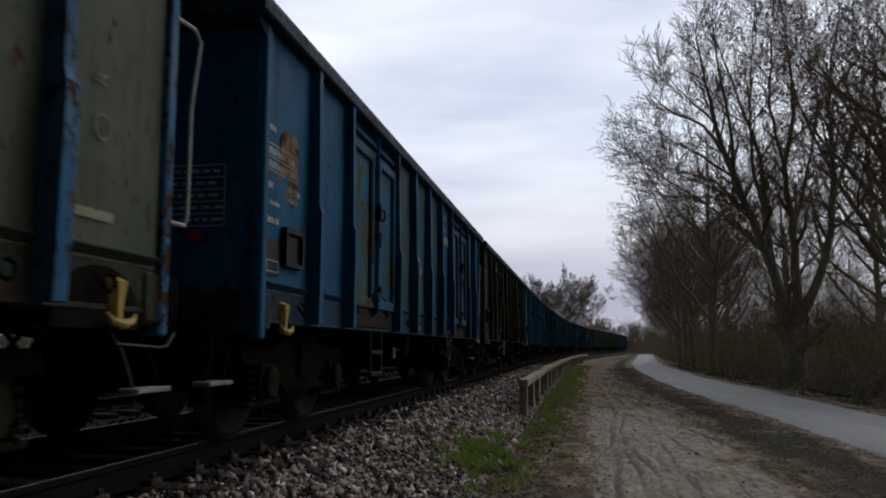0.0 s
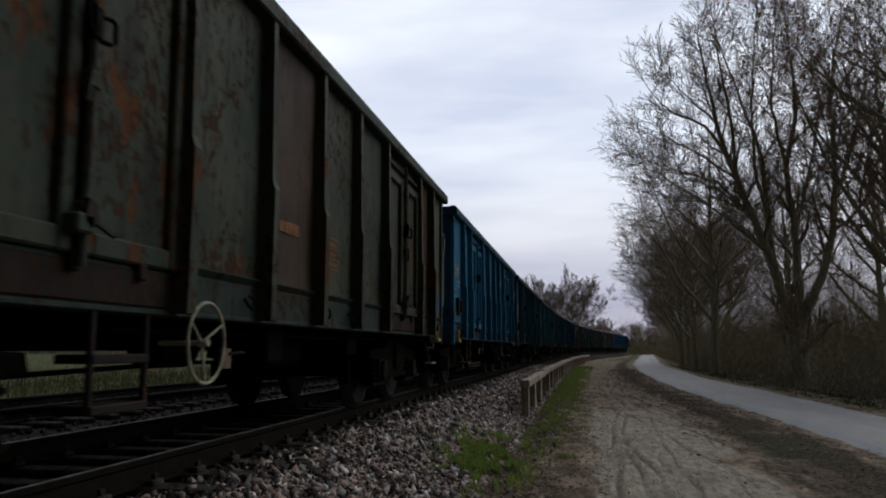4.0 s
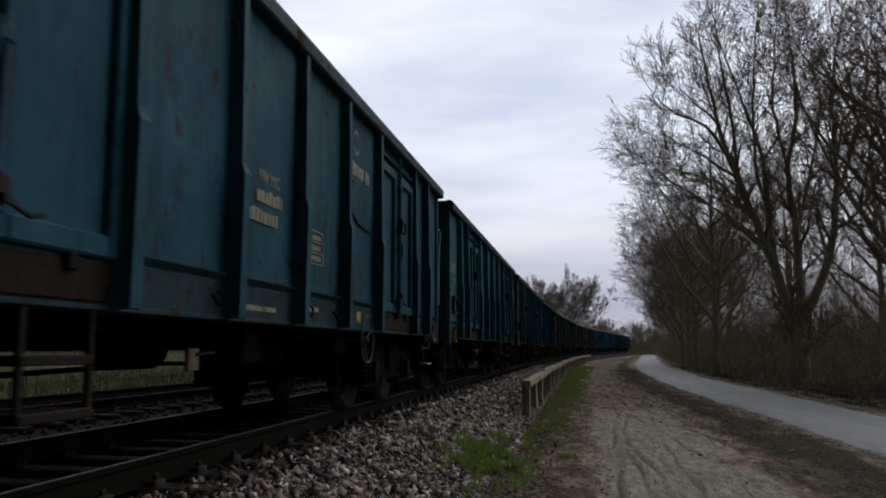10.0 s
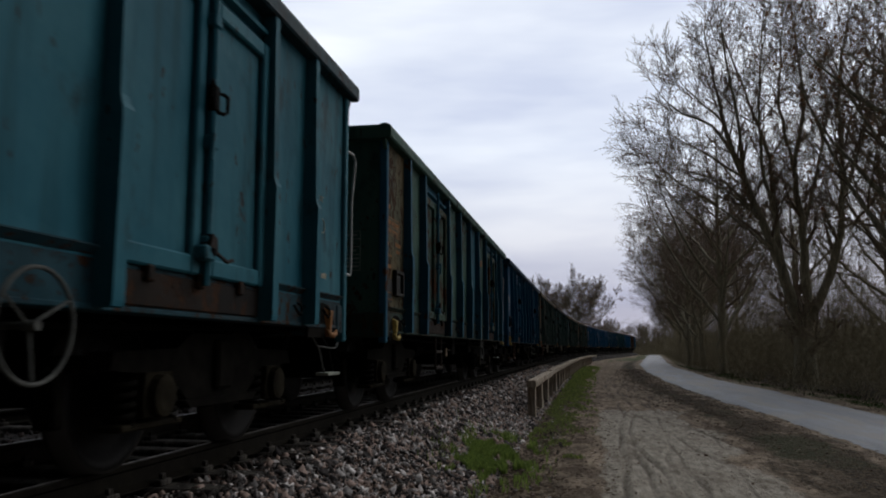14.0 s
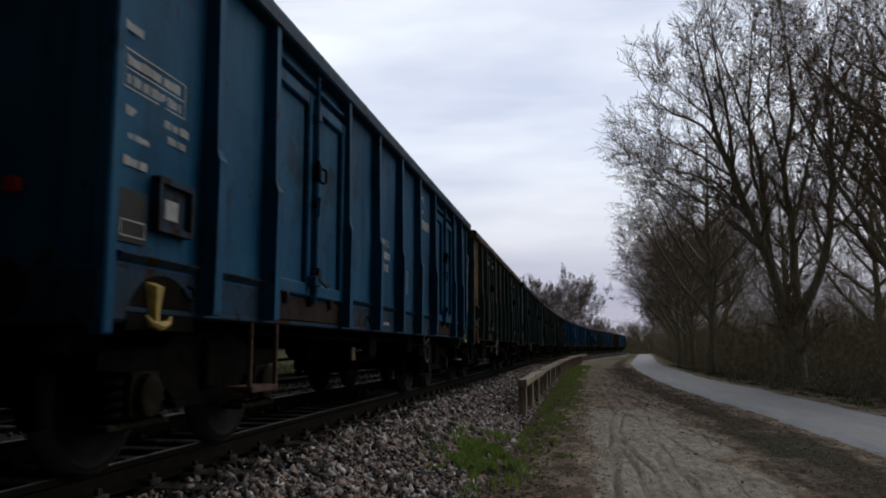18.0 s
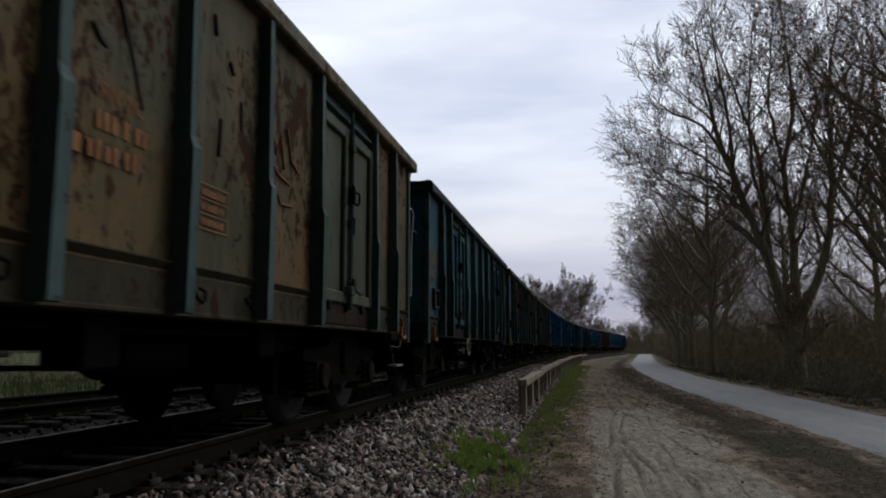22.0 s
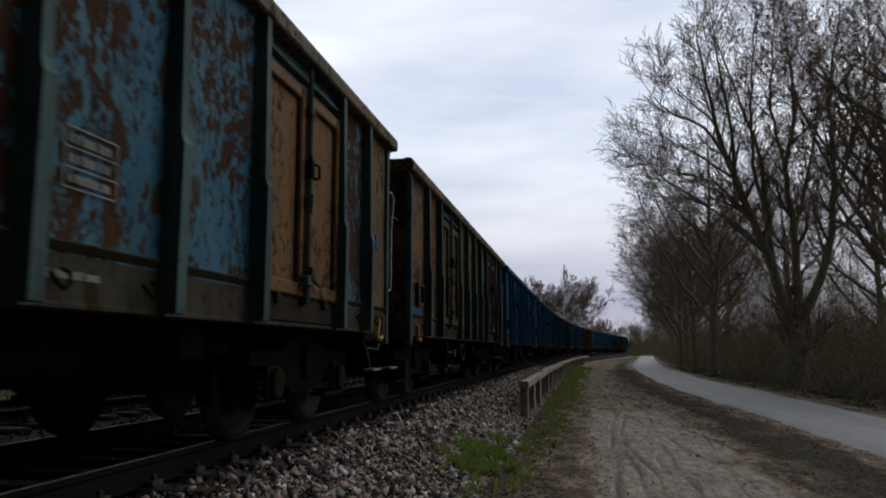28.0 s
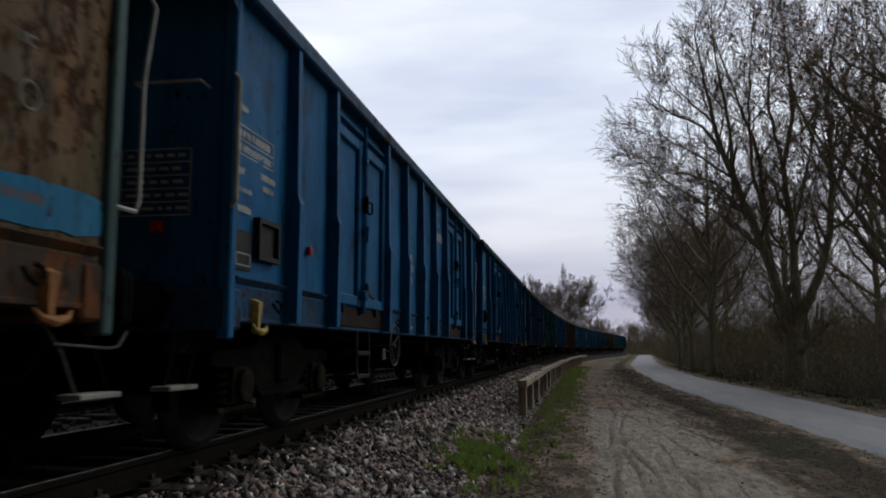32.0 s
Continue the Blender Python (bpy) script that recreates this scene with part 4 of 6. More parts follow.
    for x, y, turn, size in ((12.4, 56.0, 0.3, 1.2), (12.9, 69.0, 2.0, 0.95), (12.9, 78.0, 3.6, 1.1), (14.2, 84.0, 4.6, 1.05), (14.2, 91.0, 5.0, 1.0), (14.9, 103.0, 1.2, 1.2), (18.0, 119.0, 2.7, 1.1), (20.8, 140.0, 4.4, 1.2), (23.4, 162.0, 0.8, 1.1), (18.5, 86.0, 0.2, 1.15), (23.0, 120.0, 1.9, 1.2), (19.5, 66.0, 4.1, 1.1), (23.5, 58.0, 2.6, 1.15)):
        tree_thing(mt, mc, None, "bare dark tree in the wood beside the lane", Matrix.Translation((x, y, floor_at(x, y))) @ Matrix.Rotation(turn, 4, "Z") @ Matrix.Scale(size, 4))
    # beyond the bend
    far = Fanned(41, ascending(41, 14.5, 8.2, 24, 0.20), 0.45, 2.7, (0, 0, 7, 5), 0.05, 0.08, 0.019, (20, 55), (0.5, 0.85))
    ft, fc = far.meshes(BARK, TWIG)
    for x, y, turn, size in ((0.2, 210.0, 0, 1.36), (-7.5, 226.0, 2.2, 1.12), (7.5, 255.0, 4.0, 0.75), (19.5, 226.0, 1.0, 0.55), (13.2, 268.0, 3.0, 0.6), (30.0, 250.0, 5.0, 1.2), (38.0, 300.0, 2.0, 1.3)):
        tree_thing(ft, fc, None, "distant bare tree beyond the bend of the track", Matrix.Translation((x, y, -1.0)) @ Matrix.Rotation(turn, 4, "Z") @ Matrix.Scale(size, 4), "distant_tree")


build_trees()


def build_far_wood():
    """The closed line of woods all round, far off, with a ragged top."""
    rng = random.Random(91)
    way = [(120, -60), (95, 0), (80, 60), (64, 110), (47, 160), (35, 215), (27, 285), (12, 325), (-20, 335), (-70, 320), (-110, 250), (-120, 120), (-120, 0), (-120, -120), (0, -160), (110, -120), (120, -60)]
    v, f = [], []
    for (xa, ya), (xb, yb) in zip(way, way[1:]):
        n = int(math.hypot(xb - xa, yb - ya) / 0.45)
        for i in range(n):
            t = i / n
            x, y = xa + (xb - xa) * t, ya + (yb - ya) * t
            base = 4.0 + 2.2 * noise.noise(Vector((x * 0.05, y * 0.05, 0))) + 1.4 * noise.noise(Vector((x * 0.3, y * 0.3, 4)))
            v += [(x, y, -2.0), (x + rng.uniform(-0.3, 0.3), y + rng.uniform(-0.3, 0.3), base + 3.4 * rng.random() ** 2.2 - 0.6)]
    m = len(v) // 2
    f = [(2 * i, 2 * i + 2, 2 * i + 3, 2 * i + 1) for i in range(m - 1)]
    setting("backdrop", raw_mesh("backdrop", v, f, FAR_WOOD), "distant brown line of bare woods")


build_far_wood()


def build_brush():
    """The thicket of bare stems that closes the wood's edge."""
    sets = []
    for k in range(4):
        t = Tree(60 + k, (0, 0, 5, 4), 0.03, 0.15, (25, 80), (0.40, 0.70), 0.5, 0.005)
        rng = random.Random(70 + k)
        tall = k == 3
        for i in range(36 if tall else 58):
            p = Vector((rng.uniform(-1.8, 1.8), rng.uniform(-4, 4), -0.1))
            t.bough(p, Vector((rng.gauss(0, 0.36), rng.gauss(0, 0.36), 1)).normalized(), (2.0 + 6.0 * rng.random() ** 1.6) if tall else 0.7 + 5.0 * rng.random() ** 2.6, rng.uniform(0.016, 0.038) if tall else rng.uniform(0.008, 0.018), 2)
        v, f, n = [], [], 0
        for (kk, level), ls in t.lines.items():
            a, b = tube_batch(ls, 3)
            v.append(a)
            f.append(b + n)
            n += len(a)
        sets.append(raw_mesh("thicket", np.concatenate(v), np.concatenate(f), BRUSH))
    rng = random.Random(77)
    y = 22.0
    while y < 230:
        for row in range(5):
            x = float(road_x(y)) + (5.0, 8.0, 11.5, 15.0, 4.2)[row] + rng.uniform(-0.4, 0.4)
            if (y > 205 and row in (0, 4)) or (y > 110 and row in (2, 3)):
                continue
            ob = setting("thicket", sets[3 if row in (2, 3) else rng.randrange(3)], "dense dark thicket of bare shrubs along the lane", "stuff")
            ob.matrix_basis = Matrix.Translation((x, y + rng.uniform(-1, 1), floor_at(x, y) + 0.1)) @ Matrix.Rotation(rng.choice((0, math.pi)) - 0.02, 4, "Z") @ Matrix.Diagonal((1, 1, rng.uniform(0.7, 1.4) * (1.05, 1.25, 0.95, 1.05, 0.7)[row], 1))
        y += 7.5
    y = 4.0
    while y < 90:
        for row in (0,):
            x = -17.0 - 3.2 * row + rng.uniform(-1, 1)
            ob = setting("thicket", sets[rng.randrange(3)], "dark scrub on the far side of the tracks", "stuff")
            ob.matrix_basis = Matrix.Translation((x, y + rng.uniform(-1, 1), floor_at(x, y) + 0.1)) @ Matrix.Diagonal((1, 1, rng.uniform(0.7, 1.1), 1))
        y += 6.0
    # scrub between the bend of the track and the lane
    for x, y, size in ((16.5, 198.0, 1.7), (15.5, 206.0, 1.9), (14.5, 232.0, 1.9), (17.0, 240.0, 2.2), (22.0, 244.0, 2.3), (27.0, 250.0, 2.4), (23.8, 212.0, 2.2), (24.2, 224.0, 2.4), (22.8, 237.0, 2.4), (14.6, 216.0, 1.8)):
        ob = setting("thicket", sets[1], "brown scrub beyond the bend of the track", "stuff")
        ob.matrix_basis = Matrix.Translation((x, y, GROUND)) @ Matrix.Scale(size, 4)


build_brush()


# ---- the train: high-sided open wagons ----
HALF, WALL, END = 6.565, 1.40, 6.33
# three makes of wagon: where the stakes stand from the middle outwards, and half the rim's length
MAKES = {"a": (1.07, 2.14, 4.21, 5.26, 6.60), "b": (1.24, 2.50, 4.41, 5.30, 6.46), "c": (1.19, 2.41, 4.34, 5.31, 6.48)}
DOOR_TOP = 2.89
SHARED = {}


def side_plan(make):
    """Stakes, panels, door leaves and door openings of one make."""
    a, b, c, d, _ = MAKES[make]
    e = END - 0.04
    stakes = (d, c, b, a, 0.0, -a, -b, -c, -d)
    bays = ((d, e), (c, d), (a, b), (0.0, a), (-a, 0.0), (-b, -a), (-d, -c), (-e, -d))
    m = (b + c) / 2
    return stakes, bays, ((b, m), (m, c), (-c, -m), (-m, -b)), ((b, c), (-c, -b))


def shared(key, make):
    """The wagons share their meshes."""
    if key not in SHARED:
        g = make()
        SHARED[key] = g.mesh(key[0], IRON, key[0] in ("wheelset", "handwheel", "buffer", "spring")) if isinstance(g, Geo) else g
    return SHARED[key]


def sheet(y0, y1, z0, z1, x, dent, seed):
    """A steel sheet with dents, seen from its right, with a folded back edge."""
    g = Geo()
    ny, nz = 7, 9
    for i in range(ny):
        for j in range(nz):
            y, z = y0 + (y1 - y0) * i / (ny - 1), z0 + (z1 - z0) * j / (nz - 1)
            inner = 0 < i < ny - 1 and 0 < j < nz - 1
            q = Vector((y * 1.3 + seed, z * 1.3, seed * 0.7))
            g.v.append((x + (dent * noise.noise(q) * 1.6 - dent * 0.5 if inner else 0), y, z))
    g.f += [(i * nz + j, (i + 1) * nz + j, (i + 1) * nz + j + 1, i * nz + j + 1) for i in range(ny - 1) for j in range(nz - 1)]
    g.box(x - 0.03, x - 0.008, y0, y1, z0, z1)
    return g


def stake(y):
    g = Geo()
    # web and outer cap: deeper below the middle, cut off slanting at the foot
    g.prism(((WALL - 0.01, 0.93), (WALL + 0.098, 0.93), (WALL + 0.105, 0.95), (WALL + 0.115, 1.88), (WALL + 0.10, 1.94), (WALL + 0.085, 3.12), (WALL - 0.01, 3.12)), 1, y - 0.04, y + 0.04)
    g.prism(((WALL + 0.092, 0.926), (WALL + 0.112, 0.932), (WALL + 0.116, 0.96), (WALL + 0.125, 1.87), (WALL + 0.112, 1.9), (WALL + 0.102, 0.96)), 1, y - 0.05, y + 0.05)
    return g


def door_leaf(y0, y1):
    g = Geo()
    a, b = y0 + 0.03, y1 - 0.03
    g.box(WALL - 0.02, WALL, a, b, 1.16, DOOR_TOP)
    for lo, hi in ((a, a + 0.10), (b - 0.10, b)):
        g.box(WALL, WALL + 0.045, lo, hi, 1.16, DOOR_TOP, 0.012)
    for lo, hi in ((1.16, 1.27), (DOOR_TOP - 0.11, DOOR_TOP)):
        g.box(WALL, WALL + 0.043, a + 0.1, b - 0.1, lo, hi, 0.012)
    return g


def lintel(y0, y1):
    """The plate between the door's head and the rim, with a folded lip."""
    g = Geo().box(WALL - 0.05, WALL - 0.024, y0, y1, DOOR_TOP - 0.02, 3.12)
    m = (y0 + y1) / 2
    for y in (y0 + 0.02, m, y1 - 0.02):
        g.box(WALL - 0.045, WALL - 0.026, y - 0.07, y + 0.07, 1.1, DOOR_TOP - 0.01)
    g.prism(((WALL - 0.03, DOOR_TOP + 0.075), (WALL + 0.03, DOOR_TOP + 0.085), (WALL + 0.035, DOOR_TOP + 0.11), (WALL - 0.03, DOOR_TOP + 0.13)), 1, y0 + 0.06, y1 - 0.06)
    return g


def lock_bar(y):
    g = Geo()
    g.tube([(WALL + 0.07, y, 1.1), (WALL + 0.075, y, 2.0), (WALL + 0.07, y, 3.06)], 0.022, 6)
    for z in (1.35, 1.95, 2.7):
        g.box(WALL + 0.03, WALL + 0.10, y - 0.045, y + 0.045, z - 0.04, z + 0.04, 0.01)
    g.tube([(WALL + 0.09, y - 0.02, 1.98), (WALL + 0.13, y - 0.09, 1.98), (WALL + 0.13, y - 0.11, 1.82)], 0.013, 5)
    g.box(WALL + 0.03, WALL + 0.12, y - 0.11, y + 0.02, 1.24, 1.33, 0.012)
    return g


def latch_handle(y):
    """The two looped handles that turn the locking bar."""
    g = Geo()
    for e, z in ((0.07, 2.20), (-0.09, 2.24)):
        a = y + e
        g.tube([(WALL + 0.075, y, z + 0.055), (WALL + 0.115, a, z + 0.06), (WALL + 0.125, a + 0.3 * e, z + 0.045), (WALL + 0.125, a + 0.3 * e, z - 0.045), (WALL + 0.115, a, z - 0.06), (WALL + 0.075, y, z - 0.055)], 0.012, 6)
    g.box(WALL + 0.05, WALL + 0.105, y - 0.035, y + 0.035, 2.14, 2.30, 0.01)
    return g


def latch_cam(y):
    g = Geo()
    g.prism(((y - 0.06, 1.30), (y - 0.01, 1.26), (y + 0.04, 1.30), (y + 0.03, 1.38), (y - 0.03, 1.40)), 0, WALL + 0.05, WALL + 0.12)
    g.tube([(WALL + 0.10, y + 0.01, 1.31), (WALL + 0.13, y + 0.14, 1.25), (WALL + 0.13, y + 0.22, 1.27)], 0.012, 5)
    return g


def brake_plate():
    return Geo().box(1.22, 1.25, -1.42, -1.28, 0.60, 0.74, 0.005)


def brake_handle():
    return Geo().tube([(1.255, -1.33, 0.70), (1.27, -1.22, 0.71), (1.27, -1.12, 0.71)], 0.012, 5)


def rim(half):
    """The bulging hollow rail along the top edge."""
    g = Geo()
    for s in (1, -1):
        g.prism(((s * 1.36, 3.12), (s * 1.488, 3.12), (s * 1.505, 3.136), (s * 1.506, 3.225), (s * 1.497, 3.258), (s * 1.472, 3.279), (s * 1.42, 3.286), (s * 1.375, 3.276), (s * 1.36, 3.25)), 1, -half, half)
        h = half - 0.004
        g.prism(((s * (END - 0.09), 3.112), (s * h, 3.115), (s * h, 3.25), (s * (h - 0.02), 3.276), (s * (h - 0.06), 3.283), (s * (h - 0.13), 3.28), (s * (END - 0.09), 3.262)), 0, -1.36, 1.36)
        # gusset under the overhang at each corner
        for x in (1.39, -1.43):
            g.add([(x, s * (END + 0.03), 3.0), (x, s * (END + 0.03), 3.118), (x, s * (half - 0.03), 3.118), (x + 0.04, s * (END + 0.03), 3.0), (x + 0.04, s * (END + 0.03), 3.118), (x + 0.04, s * (half - 0.03), 3.118)], [(0, 1, 2), (5, 4, 3), (0, 3, 4, 1), (1, 4, 5, 2), (2, 5, 3, 0)])
    return g


def end_wall(s):
    g = Geo()
    y = s * (END - 0.02)
    nx, nz = 9, 8
    for i in range(nx):
        for j in range(nz):
            x, z = -1.36 + 2.72 * i / (nx - 1), 1.02 + 2.1 * j / (nz - 1)
            g.v.append((x, y + s * 0.012 * noise.noise(Vector((x * 1.4, z * 1.4, s))), z))
    g.f += [(i * nz + j, (i + 1) * nz + j, (i + 1) * nz + j + 1, i * nz + j + 1) for i in range(nx - 1) for j in range(nz - 1)]
    lo, hi = sorted((y - s * 0.05, y - s * 0.015))
    g.box(-1.36, 1.36, lo, hi, 1.02, 3.12)
    return g


def end_rib(s, x):
    lo, hi = sorted((s * (END - 0.03), s * (END + 0.065)))
    return Geo().box(x - 0.06, x + 0.06, lo, hi, 1.05, 3.11, 0.015)


def end_beam(s):
    g = Geo()
    lo, hi = sorted((s * (END - 0.2), s * (END + 0.045)))
    g.box(-1.42, 1.42, lo, hi, 0.86, 1.14, 0.02)
    return g


def corner_post(s):
    g = Geo()
    lo, hi = sorted((s * (END - 0.055), s * (END + 0.035)))
    g.box(1.345, WALL + 0.035, lo, hi, 0.80, 3.12, 0.012)
    return g


def side_sill():
    g = Geo()
    g.box(WALL - 0.05, WALL + 0.004, -END + 0.06, END - 0.06, 0.93, 1.158, 0.006)
    g.box(WALL - 0.2, WALL + 0.012, -END + 0.06, END - 0.06, 0.915, 0.945, 0.006)
    return g


def ledge(y0, y1):
    g = Geo()
    g.prism(((WALL - 0.03, 1.165), (WALL + 0.004, 1.170), (WALL + 0.040, 1.206), (WALL + 0.040, 1.214), (WALL - 0.03, 1.224)), 1, y0 + 0.05, y1 - 0.05)
    return g


def threshold(y0, y1):
    g = Geo()
    g.box(WALL - 0.03, WALL + 0.018, y0 + 0.06, y1 - 0.06, 0.95, 1.135, 0.01)
    for k in range(3):
        y = y0 + 0.4 + k * (y1 - y0 - 0.8) / 2
        g.box(WALL, WALL + 0.05, y - 0.035, y + 0.035, 1.08, 1.17, 0.01)
    return g


def far_side(stakes):
    g = Geo()
    g.box(-WALL - 0.02, -WALL + 0.02, -END + 0.03, END - 0.03, 0.93, 3.12)
    for y in stakes:
        g.box(-WALL - 0.11, -WALL - 0.02, y - 0.045, y + 0.045, 0.95, 3.12)
    for s in (1, -1):
        lo, hi = sorted((s * (END - 0.055), s * (END + 0.035)))
        g.box(-WALL - 0.035, -1.345, lo, hi, 0.8, 3.12)
    return g


def floor_plate():
    return Geo().box(-1.37, 1.37, -END + 0.05, END - 0.05, 1.062, 1.18)


def centre_sill():
    return Geo().box(-0.22, 0.22, -6.3, 6.3, 0.72, 1.06, 0.02)


def cross_bearer():
    return Geo().prism(((-1.34, 1.06), (-1.34, 0.95), (-0.5, 0.80), (0.5, 0.80), (1.34, 0.95), (1.34, 1.06)), 1, -0.06, 0.06)


def brake_gear():
    g = Geo()
    g.lathe(((-0.45, 0.02), (-0.44, 0.19), (0.40, 0.2), (0.45, 0.02)), (0.62, 1.0, 0.72), 1, 16)
    g.lathe(((-0.3, 0.02), (-0.29, 0.15), (0.25, 0.15), (0.3, 0.02)), (0.55, -0.9, 0.74), 1, 14)
    g.tube([(0.25, -3.4, 0.55), (0.3, 0, 0.62), (0.25, 3.4, 0.55)], 0.02, 5)
    g.tube([(1.05, -5.8, 0.9), (1.08, -2, 0.84), (1.08, 2, 0.84), (1.05, 5.8, 0.9)], 0.022, 5)
    g.box(0.95, 1.2, -0.5, -0.15, 0.62, 0.92, 0.02)
    g.box(0.9, 1.15, 1.9, 2.25, 0.66, 0.95, 0.02)
    return g


def bogie_frame():
    g = Geo()
    for s in (1, -1):
        out = ((-1.35, 0.62), (-1.32, 0.72), (-0.62, 0.74), (-0.42, 0.84), (0.42, 0.84), (0.62, 0.74), (1.32, 0.72), (1.35, 0.62), (1.1, 0.60), (0.72, 0.58), (0.45, 0.40), (-0.45, 0.40), (-0.72, 0.58), (-1.1, 0.60))
        lo, hi = sorted((s * 0.93, s * 1.08))
        g.prism(out, 0, lo, hi)
        lo, hi = sorted((s * 0.90, s * 1.12))
        g.prism(((-0.5, 0.36), (0.5, 0.36), (0.56, 0.41), (-0.56, 0.41)), 0, lo, hi)
        g.box(min(s * 1.06, s * 1.13), max(s * 1.06, s * 1.13), -0.12, 0.12, 0.46, 0.80, 0.02)
    g.box(-0.95, 0.95, -0.22, 0.22, 0.55, 0.8, 0.03)
    for e in (-1.3, 1.3):
        g.box(-0.95, 0.95, e - 0.05, e + 0.05, 0.6, 0.7)
    # brake beams and hangers
    for e in (-0.38, 0.38):
        g.box(-0.9, 0.9, e - 0.03, e + 0.03, 0.36, 0.42)
    for s in (1, -1):
        for e in (-0.36, 0.36, -1.42, 1.42):
            g.box(min(s * 0.7, s * 0.84), max(s * 0.7, s * 0.84), e - 0.05, e + 0.05, 0.3, 0.62, 0.015)
    return g


def spring_coil(s, e):
    g = Geo()
    pts = [(s * 1.02 + 0.075 * math.cos(t), e + 0.075 * math.sin(t), 0.30 + 0.27 * t / (2 * math.pi * 4.5)) for t in (2 * math.pi * 4.5 * i / 36 for i in range(37))]
    g.tube(pts, 0.018, 5)
    return g


def axle_box(s, e):
    g = Geo()
    lo, hi = sorted((s * 0.93, s * 1.12))
    g.prism(((e - 0.15, 0.34), (e + 0.15, 0.34), (e + 0.17, 0.42), (e + 0.15, 0.6), (e - 0.15, 0.6), (e - 0.17, 0.42)), 0, lo, hi)
    g.lathe(((0, 0.13), (s * 0.05, 0.125), (s * 0.06, 0.09)), (s * 1.12, e, 0.46), 0, 14)
    lo, hi = sorted((s * 0.93, s * 1.1))
    g.box(lo, hi, e - 0.34, e + 0.34, 0.27, 0.31, 0.01)
    return g


def wheelset():
    g = Geo()
    g.lathe(((-1.0, 0.065), (-0.68, 0.085), (0.68, 0.085), (1.0, 0.065)), (0, 0, 0), 0, 12)
    for s in (1, -1):
        g.lathe(((s * 0.682, 0.10), (s * 0.682, 0.40), (s * 0.682, 0.485), (s * 0.712, 0.487), (s * 0.722, 0.462), (s * 0.812, 0.457), (s * 0.815, 0.40), (s * 0.765, 0.37), (s * 0.75, 0.16), (s * 0.82, 0.13), (s * 0.82, 0.08)), (0, 0, 0), 0, 36)
    return g


def buffer(sx, s):
    g = Geo()
    x = sx * 0.875
    g.lathe(((0, 0.16), (s * 0.06, 0.15), (s * 0.28, 0.14), (s * 0.29, 0.10), (s * 0.62, 0.10)), (x, s * (END + 0.04), 1.02), 1, 16)
    lo, hi = sorted((s * 6.97, s * 7.01))
    out = [(x + 0.24 * max(-1, min(1, 1.25 * math.cos(t))), 1.02 + 0.19 * max(-1, min(1, 1.25 * math.sin(t)))) for t in (2 * math.pi * k / 24 for k in range(24))]
    g.prism([(a, b) for a, b in out], 1, lo, hi)
    return g


def coupling(s):
    g = Geo()
    g.box(-0.06, 0.06, min(s * 6.3, s * 6.75), max(s * 6.3, s * 6.75), 0.97, 1.08, 0.02)
    g.tube([(0, s * 6.72, 1.02), (0, s * 6.86, 1.0), (0, s * 6.9, 0.93), (0, s * 6.83, 0.88)], 0.035, 6)
    g.tube([(0.09, s * 6.7, 0.95), (0.09, s * 6.95, 0.72), (-0.09, s * 6.95, 0.72), (-0.09, s * 6.7, 0.95)], 0.02, 5)
    for x in (0.42, -0.42):
        g.tube([(x, s * 6.34, 0.92), (x, s * 6.68, 0.84), (x * 0.8, s * 6.85, 0.55), (x * 0.55, s * 6.98, 0.52)], 0.025, 6)
    return g


def corner_rail(s):
    """The tall bent grab rail that stands off the end wall at the corner."""
    g = Geo()
    y = s * (END + 0.02)
    g.tube([(1.40, y, 2.62), (1.41, y + s * 0.24, 2.63), (1.42, y + s * 0.30, 2.57), (1.40, y + s * 0.25, 2.15), (1.40, y + s * 0.25, 1.50), (1.40, y + s * 0.22, 1.44), (1.38, y, 1.44)], 0.013, 6)
    return g


def end_rail(s):
    g = Geo()
    y = s * (END + 0.01)
    g.tube([(0.75, y, 2.50), (0.75, y + s * 0.10, 2.50), (1.22, y + s * 0.10, 2.50), (1.24, y, 2.48)], 0.011, 5)
    return g


def step_hanger(s, e):
    """One leg of the hanging shunter's step."""
    y = s * (6.18 + e)
    return Geo().tube([(1.12, y, 0.92), (1.19, y + s * 0.12, 0.72), (1.2, y + s * 0.24, 0.50)], 0.010, 5)


def foot_bar(s):
    y = s * 6.3
    return Geo().tube([(1.2, y - s * 0.05, 0.76), (1.2, y + s * 0.42, 0.74), (1.2, y + s * 0.5, 0.75), (1.2, y + s * 0.58, 0.83)], 0.009, 5)


def tread(s):
    g = Geo()
    lo, hi = sorted((s * 6.40, s * 6.76))
    g.box(1.13, 1.26, lo, hi, 0.485, 0.515, 0.006)
    return g


def side_step(levels):
    g = Geo()
    for y in (-0.24, 0.24):
        g.box(1.37, 1.40, y - 0.018, y + 0.018, 0.46, 0.93, 0.006)
    for z in levels:
        g.box(1.2, 1.41, -0.25, 0.25, z - 0.035, z + 0.01, 0.006)
    return g


def handwheel():
    return Geo().ring((0, 0, 0), 0.237, 0.0105, (1, 0, 0), 28, 6)


def wheel_spoke(a):
    return Geo().tube([(-0.03, 0, 0), (0, 0.232 * math.cos(a), 0.232 * math.sin(a))], 0.008, 5)


def wheel_hub():
    return Geo().lathe(((-0.3, 0.016), (-0.06, 0.016), (-0.05, 0.026), (0.012, 0.022)), (0, 0, 0), 0, 10)


